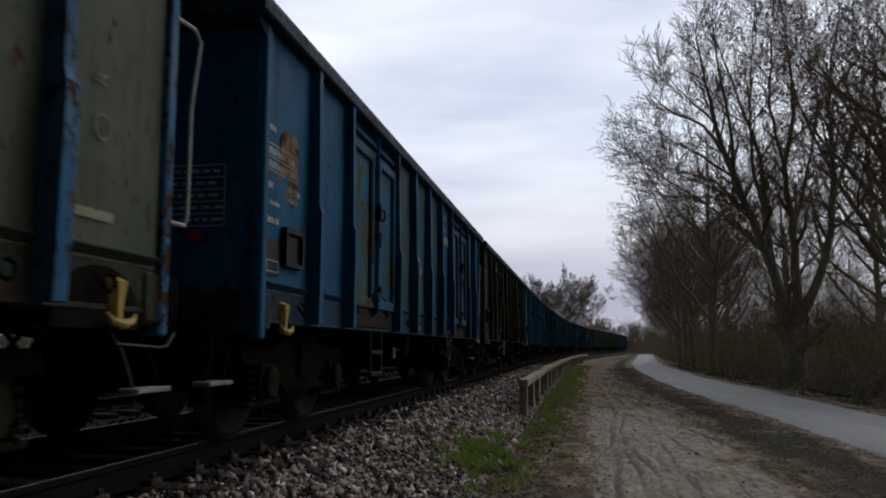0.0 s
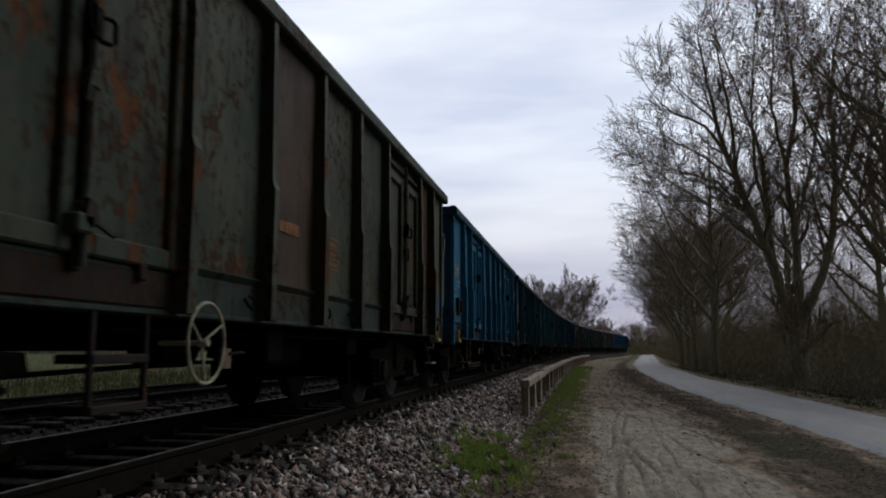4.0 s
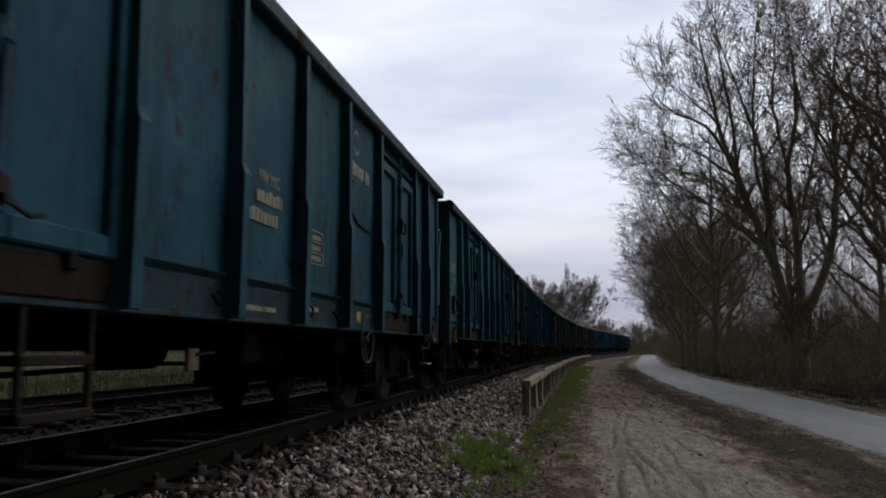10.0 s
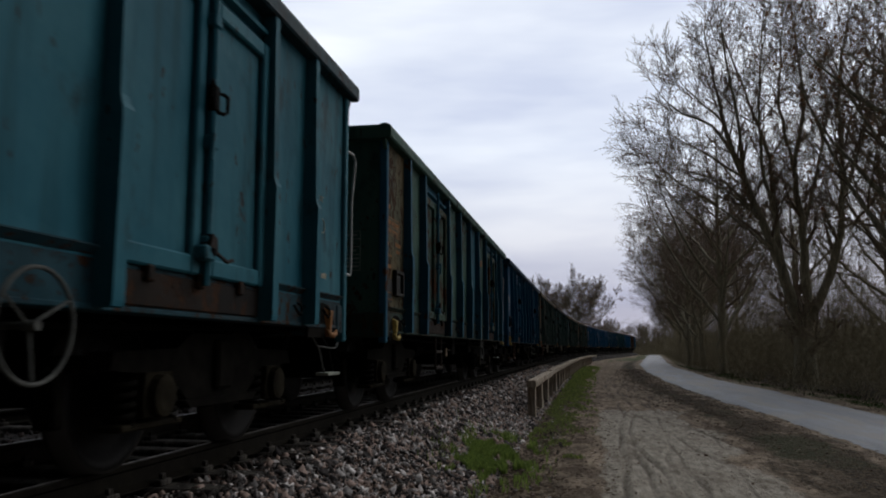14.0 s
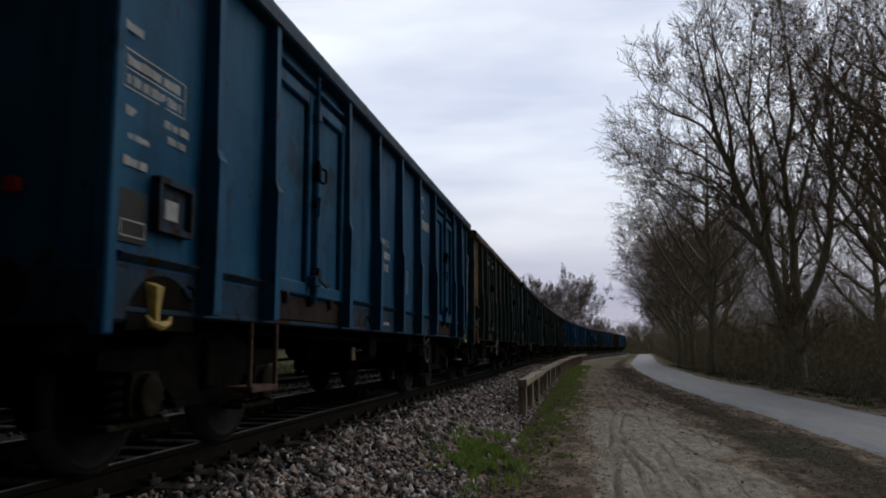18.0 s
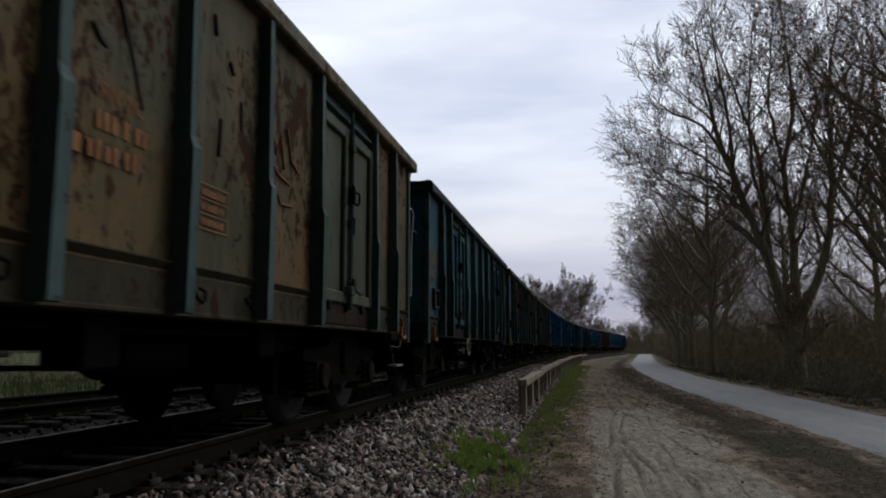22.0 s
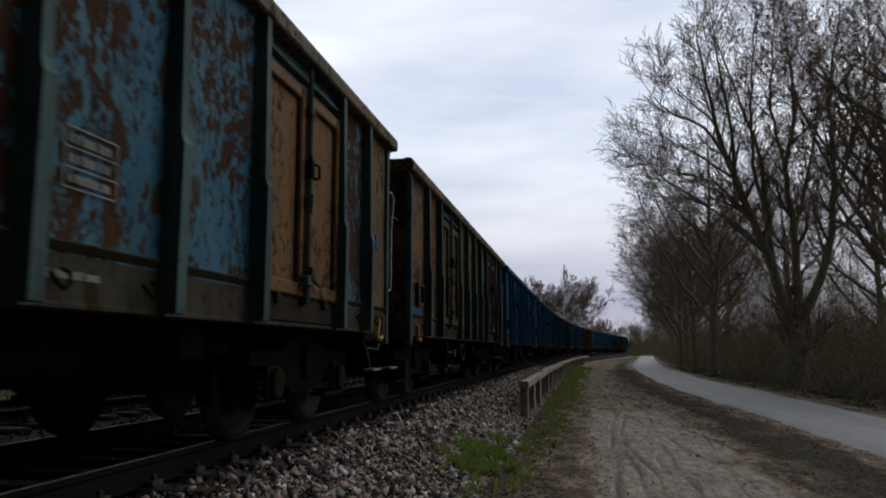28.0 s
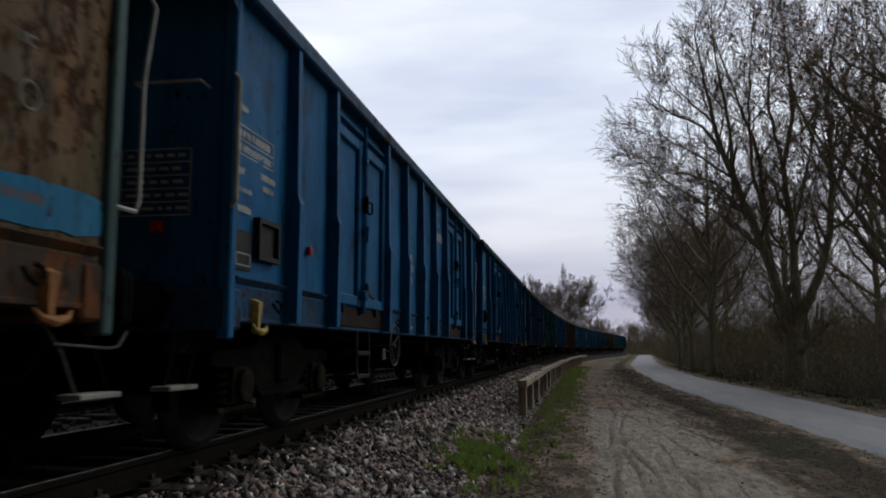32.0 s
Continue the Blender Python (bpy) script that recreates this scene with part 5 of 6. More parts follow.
def tow_hook(s):
    g = Geo()
    y = s * 5.88
    # a tapering shank that ends in two upturned flukes
    prof = ((1.085, 0.072, 0.0), (1.06, 0.075, 0.05), (1.0, 0.05, 0.046), (0.93, 0.036, 0.04), (0.86, 0.032, 0.044), (0.842, 0.02, 0.05))
    for z, half, out in prof:
        g.v += [(WALL + 0.002, y - half, z), (WALL + out + 0.004, y - half * 0.55, z), (WALL + out + 0.004, y + half * 0.55, z), (WALL + 0.002, y + half, z)]
    n = len(prof)
    g.f += [(4 * k + m, 4 * k + 4 + m, 4 * k + 5 + m, 4 * k + 1 + m) for k in range(n - 1) for m in range(3)]
    g.f += [(3, 2, 1, 0), (4 * n - 4, 4 * n - 3, 4 * n - 2, 4 * n - 1)]
    g.tube([(WALL + 0.05, y - 0.13, 0.905), (WALL + 0.056, y - 0.09, 0.868), (WALL + 0.06, y, 0.85), (WALL + 0.056, y + 0.09, 0.868), (WALL + 0.05, y + 0.13, 0.905)], [0.006, 0.018, 0.026, 0.018, 0.006], 7)
    return g


def hook_bracket(s):
    """A dark rounded plate added in place of the shaded hollow behind the hook."""
    g = Geo()
    y, n = s * 5.88, 14
    edge = [(y - s * 0.12 + 0.36 * math.cos(math.pi * k / n), 0.83 + 0.30 * math.sin(math.pi * k / n) ** 0.8) for k in range(n + 1)]
    for x in (WALL - 0.02, WALL + 0.005):
        g.v += [(x, a, b) for a, b in edge]
    m = n + 1
    g.f += [tuple(range(m, 2 * m)), tuple(range(m - 1, -1, -1))] + [(k, (k + 1) % m, m + (k + 1) % m, m + k) for k in range(m)]
    return g


def tie_ring(y):
    g = Geo()
    g.tube([(WALL + 0.03, y - 0.05, 1.07), (WALL + 0.06, y - 0.045, 1.02), (WALL + 0.062, y, 1.0), (WALL + 0.06, y + 0.045, 1.02), (WALL + 0.055, y + 0.05, 1.07), (WALL + 0.03, y + 0.02, 1.09)], 0.011, 5)
    return g


def card_box():
    """A shallow steel frame for the waybill."""
    g = Geo()
    rims = [(0.0, 0.0), (0.05, 0.0), (0.05, 0.035), (0.015, 0.035)]
    for x, e in rims:
        g.v += [(WALL + x, -5.92 + e, 1.36 + e), (WALL + x, -5.52 - e, 1.36 + e), (WALL + x, -5.52 - e, 1.66 - e), (WALL + x, -5.92 + e, 1.66 - e)]
    g.f += [(4 * k + m, 4 * k + (m + 1) % 4, 4 * k + 4 + (m + 1) % 4, 4 * k + 4 + m) for k in range(3) for m in range(4)]
    g.f += [(12, 13, 14, 15), (3, 2, 1, 0)]
    return g


def letters(text, size):
    """Built-in letters as a mesh that stands upright, facing right, read along +y."""
    cu = bpy.data.curves.new("lettering", "FONT")
    cu.body, cu.size, cu.extrude = text, size, 0.0015
    ob = bpy.data.objects.new("lettering", cu)
    scene.collection.objects.link(ob)
    me = bpy.data.meshes.new_from_object(ob.evaluated_get(bpy.context.evaluated_depsgraph_get()))
    bpy.data.objects.remove(ob)
    me.transform(Matrix(((0, 0, 1, 0), (1, 0, 0, 0), (0, 1, 0, 0), (0, 0, 0, 1))))
    me.materials.clear()
    me.materials.append(CREAM)
    me.name = "lettering"
    return me


def bars(cells, seed=0, x=WALL + 0.006):
    """Small painted bars in place of writing: rows of (y, z, width, height), split into uneven strokes."""
    rng = random.Random(seed)
    g = Geo()
    for y, z, w, h in cells:
        at = y
        while at < y + w - 0.01:
            d = min(rng.uniform(0.40, 0.62) * h, y + w - at)
            g.box(x - 0.002, x, at, at + d, z, z + h * rng.uniform(0.8, 1.0))
            at += d + rng.choice((0.16, 0.18, 0.2, 0.2, 0.55)) * h
    return g


def frame_lines(y0, y1, z0, z1, rows, x=WALL + 0.006, t=0.008):
    g = Geo()
    for k in range(rows + 1):
        z = z0 + (z1 - z0) * k / rows
        g.box(x - 0.002, x, y0, y1, z - t / 2, z + t / 2)
    for y in (y0, y1):
        g.box(x - 0.002, x, y - t / 2, y + t / 2, z0, z1)
    return g


def end_sign(s):
    """A ruled table painted on the end wall."""
    g = Geo()
    y = s * (END + 0.004)
    lo, hi = sorted((y, y + s * 0.004))
    for k in range(6):
        z = 1.62 + 0.09 * k
        g.box(0.62, 1.12, lo, hi, z - 0.004, z + 0.004)
    for x in (0.62, 1.12):
        g.box(x - 0.004, x + 0.004, lo, hi, 1.62, 2.07)
    rng = random.Random(2)
    for k in range(5):
        at = 0.66
        while at < 1.05:
            w = rng.uniform(0.03, 0.09)
            g.box(at, at + w, lo, hi, 1.655 + 0.09 * k, 1.677 + 0.09 * k)
            at += w + 0.03
    return g


def emblem(y, z, size):
    """The operator's sign: a round swirl of two bent strokes."""
    g = Geo()
    for a0 in (0.4, 3.55):
        pts = [(WALL + 0.006, y + size * math.cos(a0 + 2.2 * k / 8) * (0.75 + 0.03 * k), z + size * 1.15 * math.sin(a0 + 2.2 * k / 8)) for k in range(9)]
        n = len(pts)
        for k in range(n - 1):
            (x, ya, za), (_, yb, zb) = pts[k], pts[k + 1]
            w = size * 0.26
            g.add([(x, ya, za), (x, yb, zb), (x, yb, zb + w), (x, ya, za + w)], [(0, 1, 2, 3)])
            g.add([(x - 0.003, ya, za), (x - 0.003, yb, zb), (x - 0.003, yb, zb + w), (x - 0.003, ya, za + w)], [(3, 2, 1, 0)])
    return g


def blot(y0, y1, z0, z1):
    """A touched-up patch with a brushed, uneven edge, 3 mm thick."""
    rng = random.Random(y0 * 31 + z0 * 7)
    cy, cz, ry, rz = (y0 + y1) / 2, (z0 + z1) / 2, (y1 - y0) / 2, (z1 - z0) / 2
    out = []
    for k in range(28):
        a = 2 * math.pi * k / 28
        c, s = math.cos(a), math.sin(a)
        r = 1 / max(abs(c), abs(s)) ** 0.75
        r *= rng.uniform(0.86, 1.0)
        out.append((cy + ry * c * r, cz + rz * s * r))
    g = Geo()
    g.prism([(WALL - 0.004, 0)] * 0 + [(a, b) for a, b in out], 0, WALL - 0.004, WALL + 0.006)
    return g


def stroke(pts, half):
    """A sprayed line on the side, following (y, z) points."""
    g = Geo()
    n = len(pts)
    for i, (y, z) in enumerate(pts):
        (ya, za), (yb, zb) = pts[max(i - 1, 0)], pts[min(i + 1, n - 1)]
        d = math.hypot(yb - ya, zb - za)
        ny, nz = -(zb - za) / d * half, (yb - ya) / d * half
        for x in (WALL - 0.01, WALL + 0.013):
            g.v += [(x, y + ny, z + nz), (x, y - ny, z - nz)]
    for i in range(n - 1):
        a = 4 * i
        g.f += [(a, a + 1, a + 5, a + 4), (a + 2, a + 6, a + 7, a + 3), (a, a + 4, a + 6, a + 2), (a + 1, a + 3, a + 7, a + 5)]
    g.f += [(0, 2, 3, 1), (4 * n - 4, 4 * n - 3, 4 * n - 1, 4 * n - 2)]
    return g


def mark(wagon, name, geo, ink):
    """Small writing that cannot be picked apart."""
    return tagged(part(name, geo, ink, wagon), kind="stuff")


def arc(y, z, ry, rz, a0, a1, n=9):
    return [(y + ry * math.cos(radians(a0 + (a1 - a0) * k / (n - 1))), z + rz * math.sin(radians(a0 + (a1 - a0) * k / (n - 1)))) for k in range(n)]


TEXT = {}


def lettering(wagon, text, size, y, z, mat):
    if (text, size) not in TEXT:
        TEXT[(text, size)] = letters(text, size)
    ob = part("lettering", TEXT[(text, size)], mat, wagon)
    ob.location = (WALL + 0.005, y, z)
    return ob


def build_wagon(spec):
    """One wagon, its middle over the origin, its sides along y."""
    w = empty("freight_wagon", spec["label"], "freight wagon", "wagons of the coal train")
    main, stakes, ends = spec["main"], spec.get("stakes", spec["main"]), spec.get("ends", spec["main"])
    bays, doors, sill = spec.get("bays", {}), spec.get("doors", spec["main"]), spec.get("sill", spec["main"])
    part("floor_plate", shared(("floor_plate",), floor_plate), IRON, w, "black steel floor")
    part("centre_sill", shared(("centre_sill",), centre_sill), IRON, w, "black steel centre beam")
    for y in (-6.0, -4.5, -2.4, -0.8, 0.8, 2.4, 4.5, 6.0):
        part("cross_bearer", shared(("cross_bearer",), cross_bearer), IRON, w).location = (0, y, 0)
    part("side_sill", shared(("side_sill",), side_sill), sill, w)
    make = spec.get("make", "c")
    stake_y, plan_bays, plan_doors, openings = side_plan(make)
    for i, (y0, y1) in enumerate(plan_bays):
        part("side_panel", shared(("side_panel", make, i), lambda: sheet(y0, y1, 1.14, 3.12, WALL, 0.018, i * 3.7)), bays.get(i, main), w)
    for i, (y0, y1) in enumerate(plan_doors):
        leaf = part("door_leaf", shared(("door_leaf", make, i), lambda: door_leaf(y0, y1)), doors, w)
        if i in (0, 2):
            part("lock_bar", shared(("lock_bar", make, i), lambda: lock_bar(y1)), stakes, leaf)
            part("latch_handle", shared(("latch_handle", make, i), lambda: latch_handle(y1)), IRON, leaf, "pair of black looped latch handles")
            part("latch_cam", shared(("latch_cam", make, i), lambda: latch_cam(y1)), LATCH_RUST, leaf, "dark rusty latch cam")
    for k, (y0, y1) in enumerate(openings):
        part("door_lintel", shared(("door_lintel", make, k), lambda: lintel(y0, y1)), stakes, w)
        part("door_threshold", shared(("door_threshold", make, k), lambda: threshold(y0, y1)), SILL_RUST, w, "rusty door threshold")
    for y in stake_y:
        part("stake", shared(("stake", y), lambda: stake(y)), stakes, w)
    for k, (y0, y1) in enumerate(plan_bays):
        part("ledge", shared(("ledge", make, k), lambda: ledge(y0, y1)), sill, w)
    for s in (1, -1):
        part("end_wall", shared(("end_wall", s), lambda: end_wall(s)), ends, w)
        for x in (-0.62, 0.42):
            part("end_rib", shared(("end_rib", s, x), lambda: end_rib(s, x)), ends, w)
        part("end_beam", shared(("end_beam", s), lambda: end_beam(s)), sill, w)
        part("corner_post", shared(("corner_post", s), lambda: corner_post(s)), stakes, w)
        if s > 0:
            part("grab_rail", shared(("grab_rail", s), lambda: corner_rail(s)), WHITE, w, "white bent grab rail")
        if s > 0 or make == "a":
            for e in (0.03, 0.31):
                part("step_hanger", shared(("step_hanger", s, e), lambda: step_hanger(s, e)), DULL if s > 0 and e < 0.1 else IRON, w)
            part("step_tread", shared(("step_tread", s), lambda: tread(s)), PALE, w, "pale painted tread")
        if s > 0:
            part("foot_bar", shared(("foot_bar", s), lambda: foot_bar(s)), DULL, w)
        part("tow_hook", shared(("tow_hook", s), lambda: tow_hook(s)), spec.get("hook", YELLOW), w, "painted rope hook")
        # flat dark plate paints the hollow's shade onto the sill
        if make != "a":
            part("hook_bracket", shared(("hook_bracket", s), lambda: hook_bracket(s)), RUSTY, w, "sooty black hook plate")
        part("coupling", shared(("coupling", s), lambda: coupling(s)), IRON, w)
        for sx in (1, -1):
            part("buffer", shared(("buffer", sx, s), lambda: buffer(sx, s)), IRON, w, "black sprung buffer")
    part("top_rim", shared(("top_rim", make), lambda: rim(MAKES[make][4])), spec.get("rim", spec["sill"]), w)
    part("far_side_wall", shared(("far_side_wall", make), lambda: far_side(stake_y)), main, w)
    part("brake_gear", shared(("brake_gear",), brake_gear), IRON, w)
    plate = part("brake_plate", shared(("brake_plate",), brake_plate), TAN, w, "small tan plate on the brake gear")
    part("brake_handle", shared(("brake_handle",), brake_handle), LATCH_RUST, plate, "dark brake handle")
    if spec.get("step", True):
        part("side_step", shared(("side_step", "step_at" in spec), lambda: side_step((0.46,) if "step_at" in spec else (0.46, 0.70))), STEP_RUST if "step_at" in spec else LATCH_RUST, w, "rusty hanging step").location = (0, spec.get("step_at", -2.9), 0)
    wheel = part("handwheel", shared(("handwheel",), handwheel), spec.get("wheel_paint", DULL), w, "spoked brake handwheel")
    for a in (0.5, 2.6, 4.7):
        part("spoke", shared(("spoke", a), lambda: wheel_spoke(a)), spec.get("wheel_paint", DULL), wheel)
    part("hub", shared(("hub",), wheel_hub), spec.get("wheel_paint", DULL), wheel)
    wheel.location = (1.47, spec.get("wheel", 1.69), 0.83 if make == "b" else 0.77)
    for y in (-5.55, -1.45, 0.25, 1.0, 5.05, 5.75):
        part("tie_ring", shared(("tie_ring", y), lambda: tie_ring(y)), IRON, w)
    holder = part("card_holder", shared(("card_holder",), card_box), spec["sill"] if spec.get("card") else BLACK, w, "shallow steel frame for the waybill")
    if spec.get("card"):
        part("waybill", shared(("waybill",), lambda: Geo().box(WALL + 0.012, WALL + 0.02, -5.80, -5.66, 1.44, 1.55)), WHITE, holder, "white paper waybill")
    if spec.get("side_lamp"):
        part("side_reflector", shared(("side_reflector",), lambda: Geo().box(WALL, WALL + 0.04, -4.80, -4.73, 1.52, 1.59, 0.01)), RED, w, "red side reflector")
    for by in (4.5, -4.5):
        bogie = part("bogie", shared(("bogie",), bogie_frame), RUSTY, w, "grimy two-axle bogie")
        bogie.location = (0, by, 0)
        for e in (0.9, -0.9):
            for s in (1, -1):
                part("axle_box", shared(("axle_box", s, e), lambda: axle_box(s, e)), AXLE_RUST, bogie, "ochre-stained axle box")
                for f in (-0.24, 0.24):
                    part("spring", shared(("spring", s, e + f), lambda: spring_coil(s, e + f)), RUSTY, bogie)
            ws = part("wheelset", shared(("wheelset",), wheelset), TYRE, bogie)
            ws.location = (0, e, 0.46)
    # painted marks
    ink = spec.get("ink", CREAM)
    if ink:
        k = spec["seed"]
        mark(w, "data_table", frame_lines(0.28, 0.70, 1.46, 1.74, 3), ink)
        mark(w, "data_table_text", bars([(0.32, 1.485 + 0.09 * i, 0.32, 0.045) for i in range(3)], k), ink)
        mark(w, "number_text", bars([(-1.08, 1.63, 0.68, 0.10)], k + 1), ink)
        if spec.get("riv", True):
            lettering(w, "RIV MC", 0.125, -0.78, 1.93, ink)
            mark(w, "keeper_text", bars([(-0.80, 1.78, 0.48, 0.10)], k + 2), ink)
            lettering(w, "Eaos", 0.085, -1.1, 1.47, ink)
            lettering(w, "51", 0.11, -1.07, 1.31, ink)
        if spec.get("emblem", True):
            mark(w, "emblem", emblem(1.72, 2.82, 0.10), ink)
            mark(w, "emblem_text", bars([(1.40, 2.50, 0.14, 0.09), (1.60, 2.48, 0.62, 0.15)], k + 4), ink)
        # near-end table, load limits and brake box
        mark(w, "load_table", frame_lines(-6.24, -5.60, 2.06, 2.26, 2), ink)
        mark(w, "load_text", bars([(-6.21, 2.08 + 0.1 * i, 0.56, 0.055) for i in range(2)] + [(-6.24, 2.36, 0.16, 0.05), (-6.21, 1.92, 0.2, 0.05), (-5.82, 1.95, 0.28, 0.05), (-5.78, 1.87, 0.2, 0.045), (-6.18, 1.80, 0.2, 0.035), (-6.21, 1.66, 0.22, 0.05)], k + 5), ink)
        part("data_panel", Geo().box(WALL, WALL + 0.005, -6.25, -5.97, 1.27, 1.54), BLACK, w, "black data panel")
        mark(w, "data_panel_grid", frame_lines(-6.22, -5.99, 1.30, 1.38, 1, WALL + 0.010), ink)
        if not spec.get("card"):
            part("end_table", shared(("end_table",), lambda: end_sign(-1)), WHITE if ink is WHITE else PALE, w)
        lettering(w, "UIC", 0.07, 5.62, 2.0, PALE)
        g = Geo().ring((WALL + 0.006, 5.71, 1.79), 0.06, 0.005, (1, 0, 0), 20, 4)
        part("round_mark", g, PALE, w)
        mark(w, "corner_text", bars([(5.50, 1.34, 0.34, 0.05)], k + 6), ink)
        if ink is not ORANGE:
            mark(w, "sill_text", bars([(0.2, 1.05, 0.4, 0.04), (-0.97, 1.0, 0.6, 0.04)], k + 7), ink)
    for pts in spec.get("scars", ()):
        part("rust_scar", stroke(pts, 0.011), LATCH_RUST, w, "rusted bent crease")
    for pts in spec.get("chalk", ()):
        part("chalk_stroke", stroke(pts, 0.013), WHITE, w, "white chalk scrawl")
    for pts in spec.get("scribble", ()):
        part("scribble_stroke", stroke(pts, 0.006), ORANGE, w, "thin sprayed orange stroke")
    if "plate" in spec:
        y, z = spec["plate"]
        part("sill_plate", Geo().box(WALL, WALL + 0.012, y - 0.07, y + 0.07, z, z + 0.11, 0.003), YELLOW, w, "small yellow plate")
    for pts in spec.get("graffiti", ()):
        part("graffiti_stroke", stroke(pts, 0.05), YELLOW, w, "sprayed yellow stroke")
    if spec.get("lamp", True):
        part("reflector", shared(("reflector",), lambda: Geo().box(0.86, 0.94, -END - 0.05, -END + 0.01, 1.50, 1.58, 0.01)), RED, w, "red end reflector")
    if spec.get("corner_rail"):
        part("corner_rail", shared(("corner_rail",), lambda: Geo().tube([(WALL + 0.02, -END - 0.02, 2.56), (WALL + 0.06, -END - 0.04, 2.52), (WALL + 0.06, -END - 0.04, 1.70), (WALL + 0.02, -END - 0.02, 1.66)], 0.016, 6)), CREAM, w, "cream grab rail at the corner")
    if spec.get("rail", False):
        part("end_rail", shared(("end_rail",), lambda: end_rail(-1)), WHITE, w)
    for y0, y1, z0, z1, mat in spec.get("patches", ()):
        part("paint_patch", blot(y0, y1, z0, z1), mat, w)
    return w


# paints of the wagons
LATCH_RUST = paint("latch_rust", (0.012, 0.010, 0.009), (0.024, 0.016, 0.012), 0.4, 0, 31.0)
BAY_RUST = paint("bay_rust", (0.086, 0.062, 0.030), (0.150, 0.078, 0.030), 0.50, 0.16, 33.0, (0.038, 0.018, 0.010))
BLUE_BLOTCH = paint("blue_blotched", (0.014, 0.072, 0.130), (0.028, 0.092, 0.155), 0.62, 0, 20.0, (0.050, 0.054, 0.025))
AXLE_RUST = plain("axle_box_rust", (0.012, 0.010, 0.0062), 0.85, 0, 0.6, 6.0, 0.03)
TAN = plain("tan_plate", (0.13, 0.092, 0.060), 0.8, 0, 0.35)
STEP_RUST = plain("step_rust", (0.06, 0.034, 0.023), 0.85, 0, 0.4)
BLUE_A = paint("worn_blue", (0.0072, 0.0612, 0.1274), (0.0158, 0.0857, 0.1598), 0.18, 0, 1.0)
BLUE_RUSTED = paint("blue_rusted", (0.018, 0.085, 0.169), (0.049, 0.111, 0.169), 0.42, 0.15, 2.0)
GREY_GREEN = paint("grey_green", (0.052, 0.062, 0.043), (0.080, 0.086, 0.060), 0.30, 0, 3.0)
OLIVE = paint("dark_olive", (0.026, 0.036, 0.026), (0.050, 0.056, 0.038), 0.42, 0.08, 4.0, (0.060, 0.027, 0.013))
BROWN = paint("brown_grime", (0.034, 0.024, 0.018), (0.058, 0.040, 0.027), 0.5, 0, 5.0)
BLUE_OLIVE = paint("blue_olive", (0.014, 0.062, 0.098), (0.040, 0.074, 0.070), 0.34, 0, 20.0, (0.010, 0.060, 0.115))
STEEL_BLUE = paint("steel_blue", (0.0130, 0.1040, 0.1901), (0.0245, 0.1408, 0.2322), 0.12, 0, 6.0)
TEAL_DARK = paint("dark_teal", (0.0094, 0.0530, 0.0767), (0.0194, 0.0796, 0.1058), 0.24, 0, 7.0)
TEAL = paint("teal", (0.0137, 0.0806, 0.1080), (0.0288, 0.1102, 0.1350), 0.12, 0, 8.0)
MOSS = paint("moss_green", (0.023, 0.058, 0.049), (0.046, 0.087, 0.065), 0.30, 0.05, 9.0, (0.022, 0.013, 0.009))
NAVY = paint("navy_blue", (0.0050, 0.0510, 0.1058), (0.0101, 0.0724, 0.1318), 0.1, 0, 10.0)
OCHRE = paint("ochre_rust", (0.062, 0.062, 0.036), (0.130, 0.080, 0.034), 0.42, 0.10, 11.0, (0.030, 0.015, 0.008))
RUST_BROWN = paint("rust_brown", (0.060, 0.056, 0.032), (0.140, 0.068, 0.026), 0.46, 0.14, 12.0, (0.034, 0.017, 0.009))
BLUE_FLAKE = paint("flaking_blue", (0.026, 0.098, 0.150), (0.056, 0.125, 0.150), 0.42, 0.36, 13.0, (0.038, 0.022, 0.012))
GREEN_BLUE = paint("green_blue", (0.0144, 0.0673, 0.0950), (0.0331, 0.0979, 0.1058), 0.24, 0.05, 14.0, (0.026, 0.017, 0.011))
BRIGHT_BLUE = paint("bright_blue", (0.0072, 0.0775, 0.1782), (0.0130, 0.1020, 0.2160), 0.1, 0, 15.0)
SILL_RUST = paint("sill_rust", (0.008, 0.007, 0.006), (0.022, 0.014, 0.009), 0.40, 0.15, 16.0, (0.036, 0.018, 0.010))
ORANGE_RUST = paint("orange_rust", (0.098, 0.056, 0.022), (0.145, 0.078, 0.030), 0.4, 0.2, 17.0, (0.04, 0.015, 0.008))
STAKE_BLUE = paint("stake_blue", (0.0108, 0.0592, 0.0972), (0.0216, 0.0867, 0.1242), 0.25, 0, 22.0)
SPOT_GREEN = paint("spotted_green", (0.030, 0.064, 0.052), (0.062, 0.088, 0.060), 0.5, 0.22, 23.0, (0.040, 0.020, 0.011))
DARK_GREEN = paint("stake_green", (0.030, 0.058, 0.056), (0.056, 0.092, 0.088), 0.25, 0, 18.0)
BLUE_PATCH = plain("touch_up_blue", (0.007, 0.052, 0.12), 0.7)
RUST_PATCH = paint("rust_patch", (0.147, 0.081, 0.037), (0.176, 0.125, 0.074), 0.6, 0.3, 19.0)
PALE = plain("pale_card", (0.17, 0.18, 0.15), 0.8)

def grimy(name, c, seed):
    """The same paint low on the wagon, browned by brake dust and rust."""
    return paint(name, tuple(0.72 * v for v in c), (0.42 * c[0] + 0.012, 0.42 * c[1] + 0.0075, 0.42 * c[2] + 0.005), 0.34, 0.06, seed, (0.036, 0.020, 0.011))


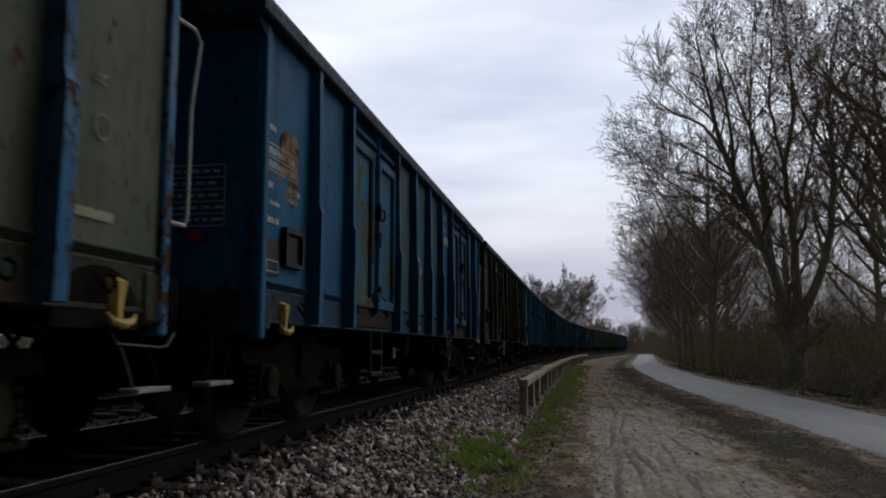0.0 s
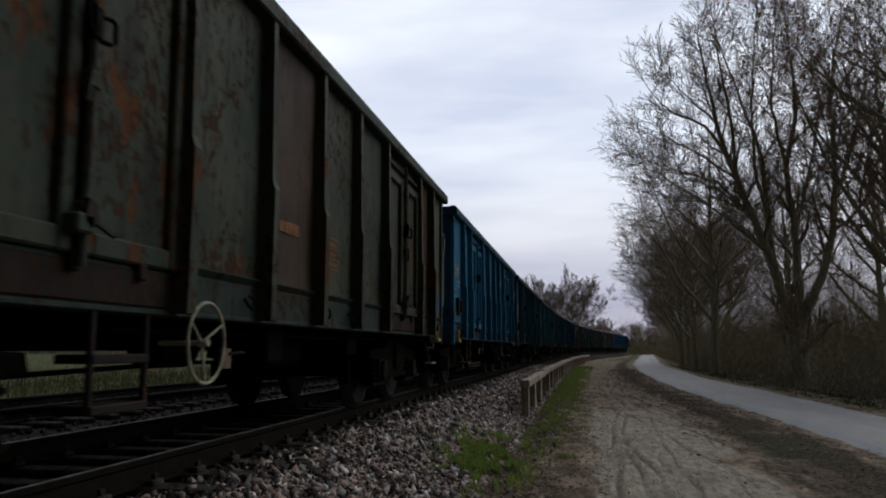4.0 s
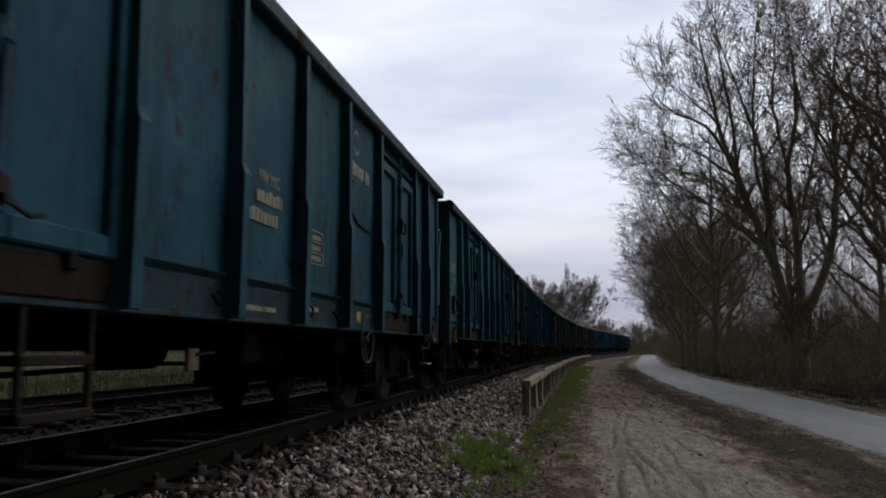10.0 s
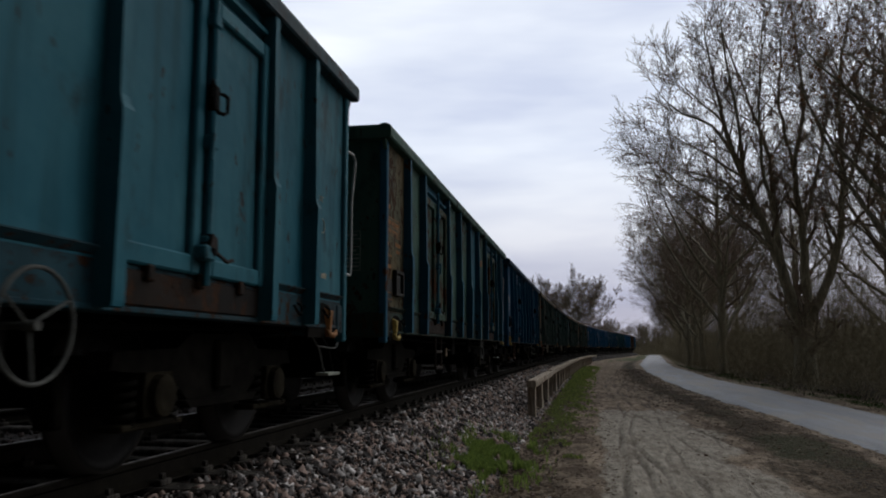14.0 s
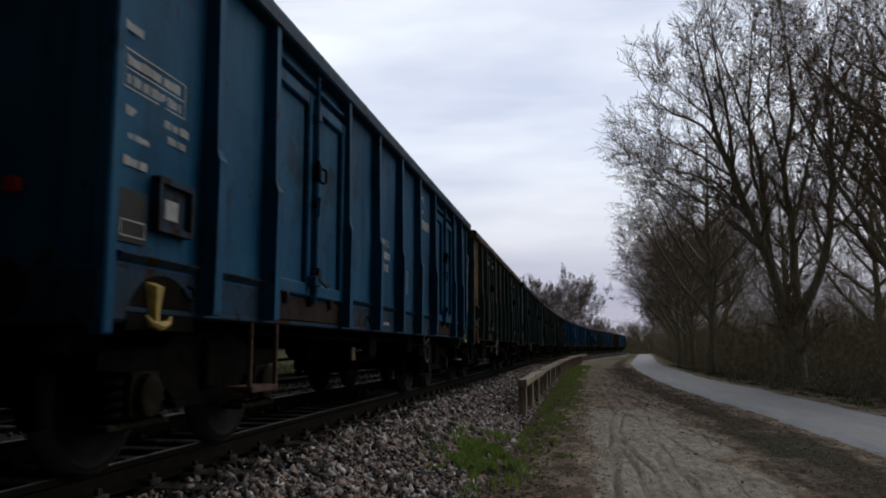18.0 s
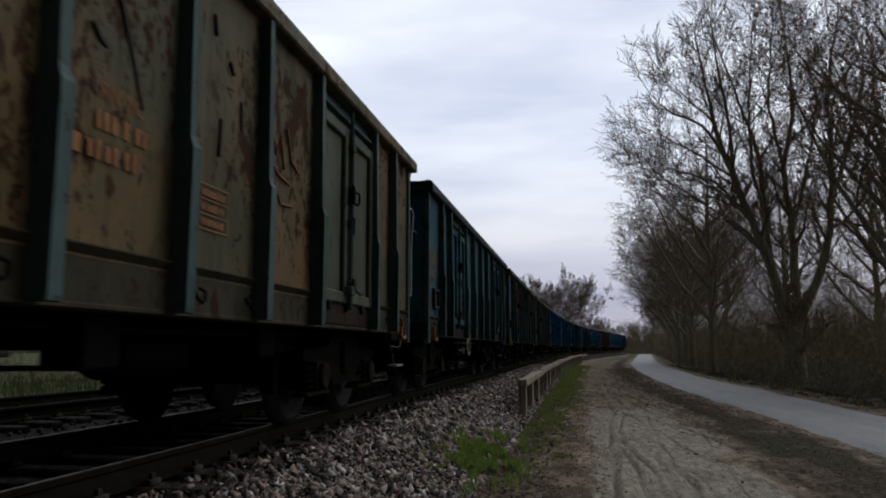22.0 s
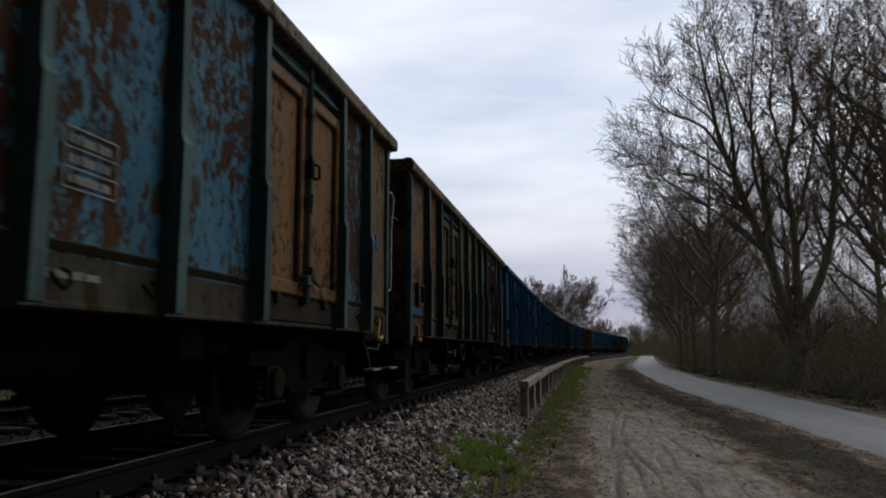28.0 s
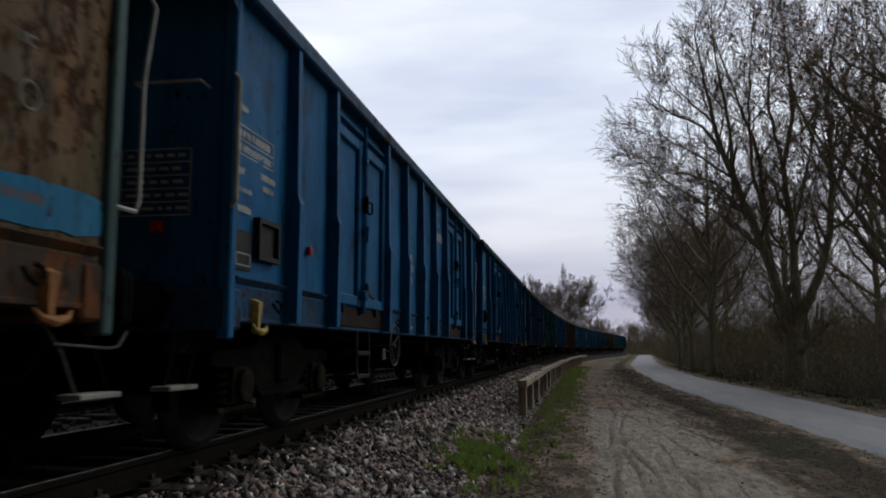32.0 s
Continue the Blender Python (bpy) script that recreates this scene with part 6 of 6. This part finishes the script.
OCHRE_SILL = grimy("ochre_sill", (0.052, 0.050, 0.030), 47.0)
GREEN_BLUE_SILL = grimy("green_blue_sill", (0.018, 0.032, 0.036), 48.0)
BLUE_SILL = grimy("blue_sill", (0.012, 0.052, 0.098), 41.0)
STEEL_SILL = grimy("steel_blue_sill", (0.020, 0.098, 0.165), 42.0)
TEAL_SILL = grimy("teal_sill", (0.018, 0.062, 0.080), 43.0)
GREEN_SILL = grimy("green_sill", (0.030, 0.052, 0.042), 44.0)
NAVY_SILL = grimy("navy_sill", (0.008, 0.050, 0.096), 45.0)
BRIGHT_SILL = grimy("bright_blue_sill", (0.012, 0.078, 0.165), 46.0)
GRIMY_SILL = paint("grimy_sill", (0.016, 0.015, 0.012), (0.040, 0.032, 0.022), 0.45, 0.12, 21.0, (0.045, 0.022, 0.012))

SPECS = {
    -1: dict(main=BLUE_A, sill=GRIMY_SILL, label="faded blue open freight wagon with high ribbed sides"),
    0: dict(main=BLUE_RUSTED, sill=GREEN_SILL, bays={0: GREY_GREEN, 1: GREY_GREEN}, ink=CREAM, label="open freight wagon, blue with grey-green repainted end panels"),
    1: dict(wheel=1.79, make="a", main=BLUE_A, bays={0: BLUE_BLOTCH, 2: BLUE_A, 3: BLUE_OLIVE, 4: BLUE_OLIVE, 5: BLUE_OLIVE}, doors=BLUE_BLOTCH, sill=BLUE_SILL, patches=((-6.0, -5.55, 1.85, 2.45, RUST_PATCH),), ink=WHITE, label="worn blue open freight wagon with a rusted data panel"),
    2: dict(corner_rail=True, rail=True, wheel=-2.12, main=OLIVE, bays={6: OLIVE, 1: BROWN, 0: GREY_GREEN, 4: BROWN}, stakes=OLIVE, sill=GREEN_SILL, doors=OLIVE, patches=((5.85, 6.25, 1.3, 1.55, BLUE_PATCH), (-6.3, -5.68, 1.88, 2.06, BLUE_PATCH), (-6.28, -6.1, 2.3, 2.7, RUST_PATCH)), ink=ORANGE, riv=False, emblem=False, wheel_paint=CREAM, label="grimy dark olive open freight wagon with rusty panels"),
    3: dict(wheel=1.76, step_at=-4.25, main=STEEL_BLUE, sill=STEEL_SILL, ink=CREAM, label="steel-blue open freight wagon with cream lettering"),
    4: dict(wheel=2.00, make="b", scars=([(1.62, 2.42), (1.56, 2.28), (1.60, 2.10), (1.78, 2.02), (2.06, 1.99), (2.36, 1.98)],), plate=(1.86, 1.0), main=TEAL_DARK, sill=TEAL_SILL, ink=CREAM, hook=ORANGE, label="dark teal open freight wagon with cream lettering"),
    5: dict(wheel=2.00, make="b", card=True, side_lamp=True, main=TEAL, sill=TEAL_SILL, ink=CREAM, hook=ORANGE, label="teal-green open freight wagon with faded yellow lettering"),
    6: dict(wheel=1.63, main=MOSS, sill=GREEN_SILL, bays={0: SPOT_GREEN, 1: SPOT_GREEN, 3: TEAL_DARK, 7: OCHRE}, doors=SPOT_GREEN, stakes=STAKE_BLUE, rim=MOSS, ink=ORANGE, riv=False, label="moss-green open freight wagon spotted with rust"),
    7: dict(wheel=1.74, card=True, step_at=-4.25, main=NAVY, sill=NAVY_SILL, ink=WHITE, label="navy-blue open freight wagon with white lettering"),
    8: dict(scribble=([(1.42, 2.40), (1.52, 2.20), (1.60, 2.36), (1.70, 2.12)], [(1.36, 2.16), (1.55, 2.06), (1.82, 2.02)], [(1.74, 2.46), (1.84, 2.22), (2.0, 2.16)], [(1.5, 1.98), (1.62, 1.84), (1.9, 1.86)]), wheel=-2.02, rim=OCHRE, bays={7: BAY_RUST}, step_at=-4.25, main=OCHRE, doors=GREY_GREEN, stakes=DARK_GREEN, ends=DARK_GREEN, sill=OCHRE_SILL, ink=ORANGE, emblem=False, scars=([(-0.72, 2.62), (-0.62, 2.44), (-0.50, 2.2), (-0.40, 1.98)], [(-0.86, 2.28), (-0.80, 2.22), (-0.74, 2.2)], [(0.42, 2.85), (0.45, 2.72)], [(0.55, 2.2), (0.53, 1.95)], [(0.85, 2.4), (0.86, 2.2)], [(0.66, 2.62), (0.72, 2.55)], [(-0.32, 2.9), (-0.30, 2.7), (-0.33, 2.62)]), hook=ORANGE, rail=True, wheel_paint=CREAM, patches=((-4.95, -4.6, 1.3, 1.7, BLUE_PATCH),), label="ochre open freight wagon eaten by rust, dark green ribs"),
    9: dict(wheel=-2.22, make="b", scars=([(-4.15, 2.55), (-4.12, 2.42), (-4.02, 2.30), (-3.98, 2.18)], [(-4.10, 2.44), (-4.03, 2.46)], [(-5.06, 2.64), (-5.0, 2.5), (-4.9, 2.52)], [(-4.75, 2.15), (-4.72, 2.0)], [(-4.0, 1.62), (-4.03, 1.5)]), main=GREEN_BLUE, bays={7: GREEN_BLUE}, stakes=DARK_GREEN, sill=GREEN_BLUE_SILL, ink=ORANGE, hook=ORANGE, rail=True, wheel_paint=CREAM, patches=((-5.22, -4.72, 1.22, 1.75, BLUE_PATCH), (-6.36, -5.7, 1.75, 2.15, RUST_PATCH), (-5.62, -5.4, 1.24, 1.4, BLUE_PATCH)), label="weathered green-blue open freight wagon with rust patches"),
    10: dict(rim=OCHRE, graffiti=(arc(-2.0, 2.02, 0.22, 0.1, 160, 20), arc(-2.3, 1.72, 0.52, 0.5, 60, -70, 11), arc(-2.05, 1.78, 0.3, 0.12, 170, 90), [(-1.80, 2.1), (-1.78, 1.9), (-1.85, 1.72)], arc(-1.62, 1.78, 0.2, 0.12, 150, 20), [(-1.34, 2.02), (-1.42, 1.72), (-1.58, 1.45), (-1.78, 1.17)], [(-0.9, 2.3), (-0.86, 2.05)], [(-0.95, 2.12), (-0.5, 2.16)], [(-3.1, 2.2), (-2.9, 1.7), (-2.95, 1.3)]), main=BLUE_FLAKE, doors=ORANGE_RUST, stakes=DARK_GREEN, sill=OCHRE_SILL, bays={0: BAY_RUST}, patches=((5.84, 6.06, 1.86, 2.02, BLUE_PATCH),), wheel=-2.1, ink=PALE, riv=False, emblem=False, wheel_paint=BLACK, label="flaking light-blue open freight wagon with orange rusted doors"),
    11: dict(rail=True, wheel=-1.86, make="a", chalk=([(3.58, 2.02), (3.64, 1.99), (3.66, 1.95), (3.70, 1.93), (3.76, 1.92), (3.78, 1.87), (3.74, 1.85)],), rim=OCHRE, side_lamp=True, main=RUST_BROWN, doors=RUST_BROWN, stakes=DARK_GREEN, ends=BAY_RUST, sill=BROWN, bays={7: BAY_RUST, 1: OCHRE, 4: BAY_RUST}, ink=ORANGE, emblem=False, scribble=([(0.30, 1.98), (0.36, 2.16), (0.44, 1.95), (0.52, 2.12), (0.58, 1.93)], arc(0.44, 1.86, 0.13, 0.10, 200, -40), [(0.34, 1.80), (0.46, 1.62), (0.56, 1.70), (0.70, 1.50)], [(0.36, 1.62), (0.62, 1.46)], arc(1.62, 2.3, 0.07, 0.06, 0, 330), arc(1.80, 2.3, 0.07, 0.06, 0, 330)), hook=ORANGE, wheel_paint=BLACK, patches=((-6.28, -5.4, 1.2, 1.32, BLUE_PATCH), (1.80, 2.02, 2.15, 2.92, PALE), (4.45, 5.22, 1.24, 1.36, BLUE_PATCH), (5.42, 6.3, 1.24, 1.46, STEEL_BLUE)), label="rust-brown open freight wagon with dark green ribs"),
    12: dict(wheel=-1.75, make="a", corner_rail=True, side_lamp=True, main=BRIGHT_BLUE, sill=BRIGHT_SILL, ink=WHITE, rail=True, label="bright blue open freight wagon with white lettering"),
    13: dict(make="a", main=BRIGHT_BLUE, sill=NAVY_SILL, bays={7: STEEL_BLUE}, ink=WHITE, label="blue open freight wagon with a paler end panel"),
}
LATER = (NAVY, TEAL_DARK, BRIGHT_BLUE, BROWN, STEEL_BLUE, BRIGHT_BLUE, NAVY, OLIVE, TEAL, BRIGHT_BLUE, NAVY, BLUE_A)
LATER_WORDS = ("navy-blue", "dark teal", "bright blue", "brown", "steel-blue", "bright blue", "navy-blue", "dark olive", "teal", "bright blue", "navy-blue", "faded blue")
for k, (m, word) in enumerate(zip(LATER, LATER_WORDS)):
    SPECS[14 + k] = dict(main=m, sill=GRIMY_SILL, ink=None, step=k % 2 == 0, label=word + " open freight wagon far back in the train")

WAGONS = {}
for j, spec in SPECS.items():
    spec["seed"] = 10 * j + 20
    WAGONS[j] = build_wagon(spec)


# ---- the train rolls by ----
def run(t):
    """Metres that the train has come by t seconds; it gathers a little speed."""
    return 4.834 * t - 1.23 * math.sin(math.pi * t / 32.0) ** 1.25 if 0 < t < 32 else 4.834 * t


# the play of the couplings, wagon by wagon
SLACK = (0.16, 0.16, -0.09, -0.13, -0.27, -0.40, -0.19, -0.18, -0.32, -0.20, -0.11, -0.11, -0.11)


def wagon_pose(j, t):
    s = 4.156 + 14.04 * j - run(t) - HALF + SLACK[min(max(j, 0), 12)]
    a, b = line(s - 4.5, 0.06), line(s + 4.5, 0.06)
    d = b - a
    return Matrix.Translation((a + b) / 2) @ Matrix.Rotation(-math.atan2(d.x, d.y), 4, "Z")


def motions():
    for j, w in WAGONS.items():
        walk(w, [(t, wagon_pose(j, t)) for t in range(33)])
        for ob in w.children_recursive:
            if ob.name.startswith("wheelset"):
                at = ob.location.copy()
                walk(ob, [(k * 4 / 30, Matrix.Translation(at) @ Matrix.Rotation(run(k * 4 / 30) / 0.457, 4, "X")) for k in range(241)])


motions()
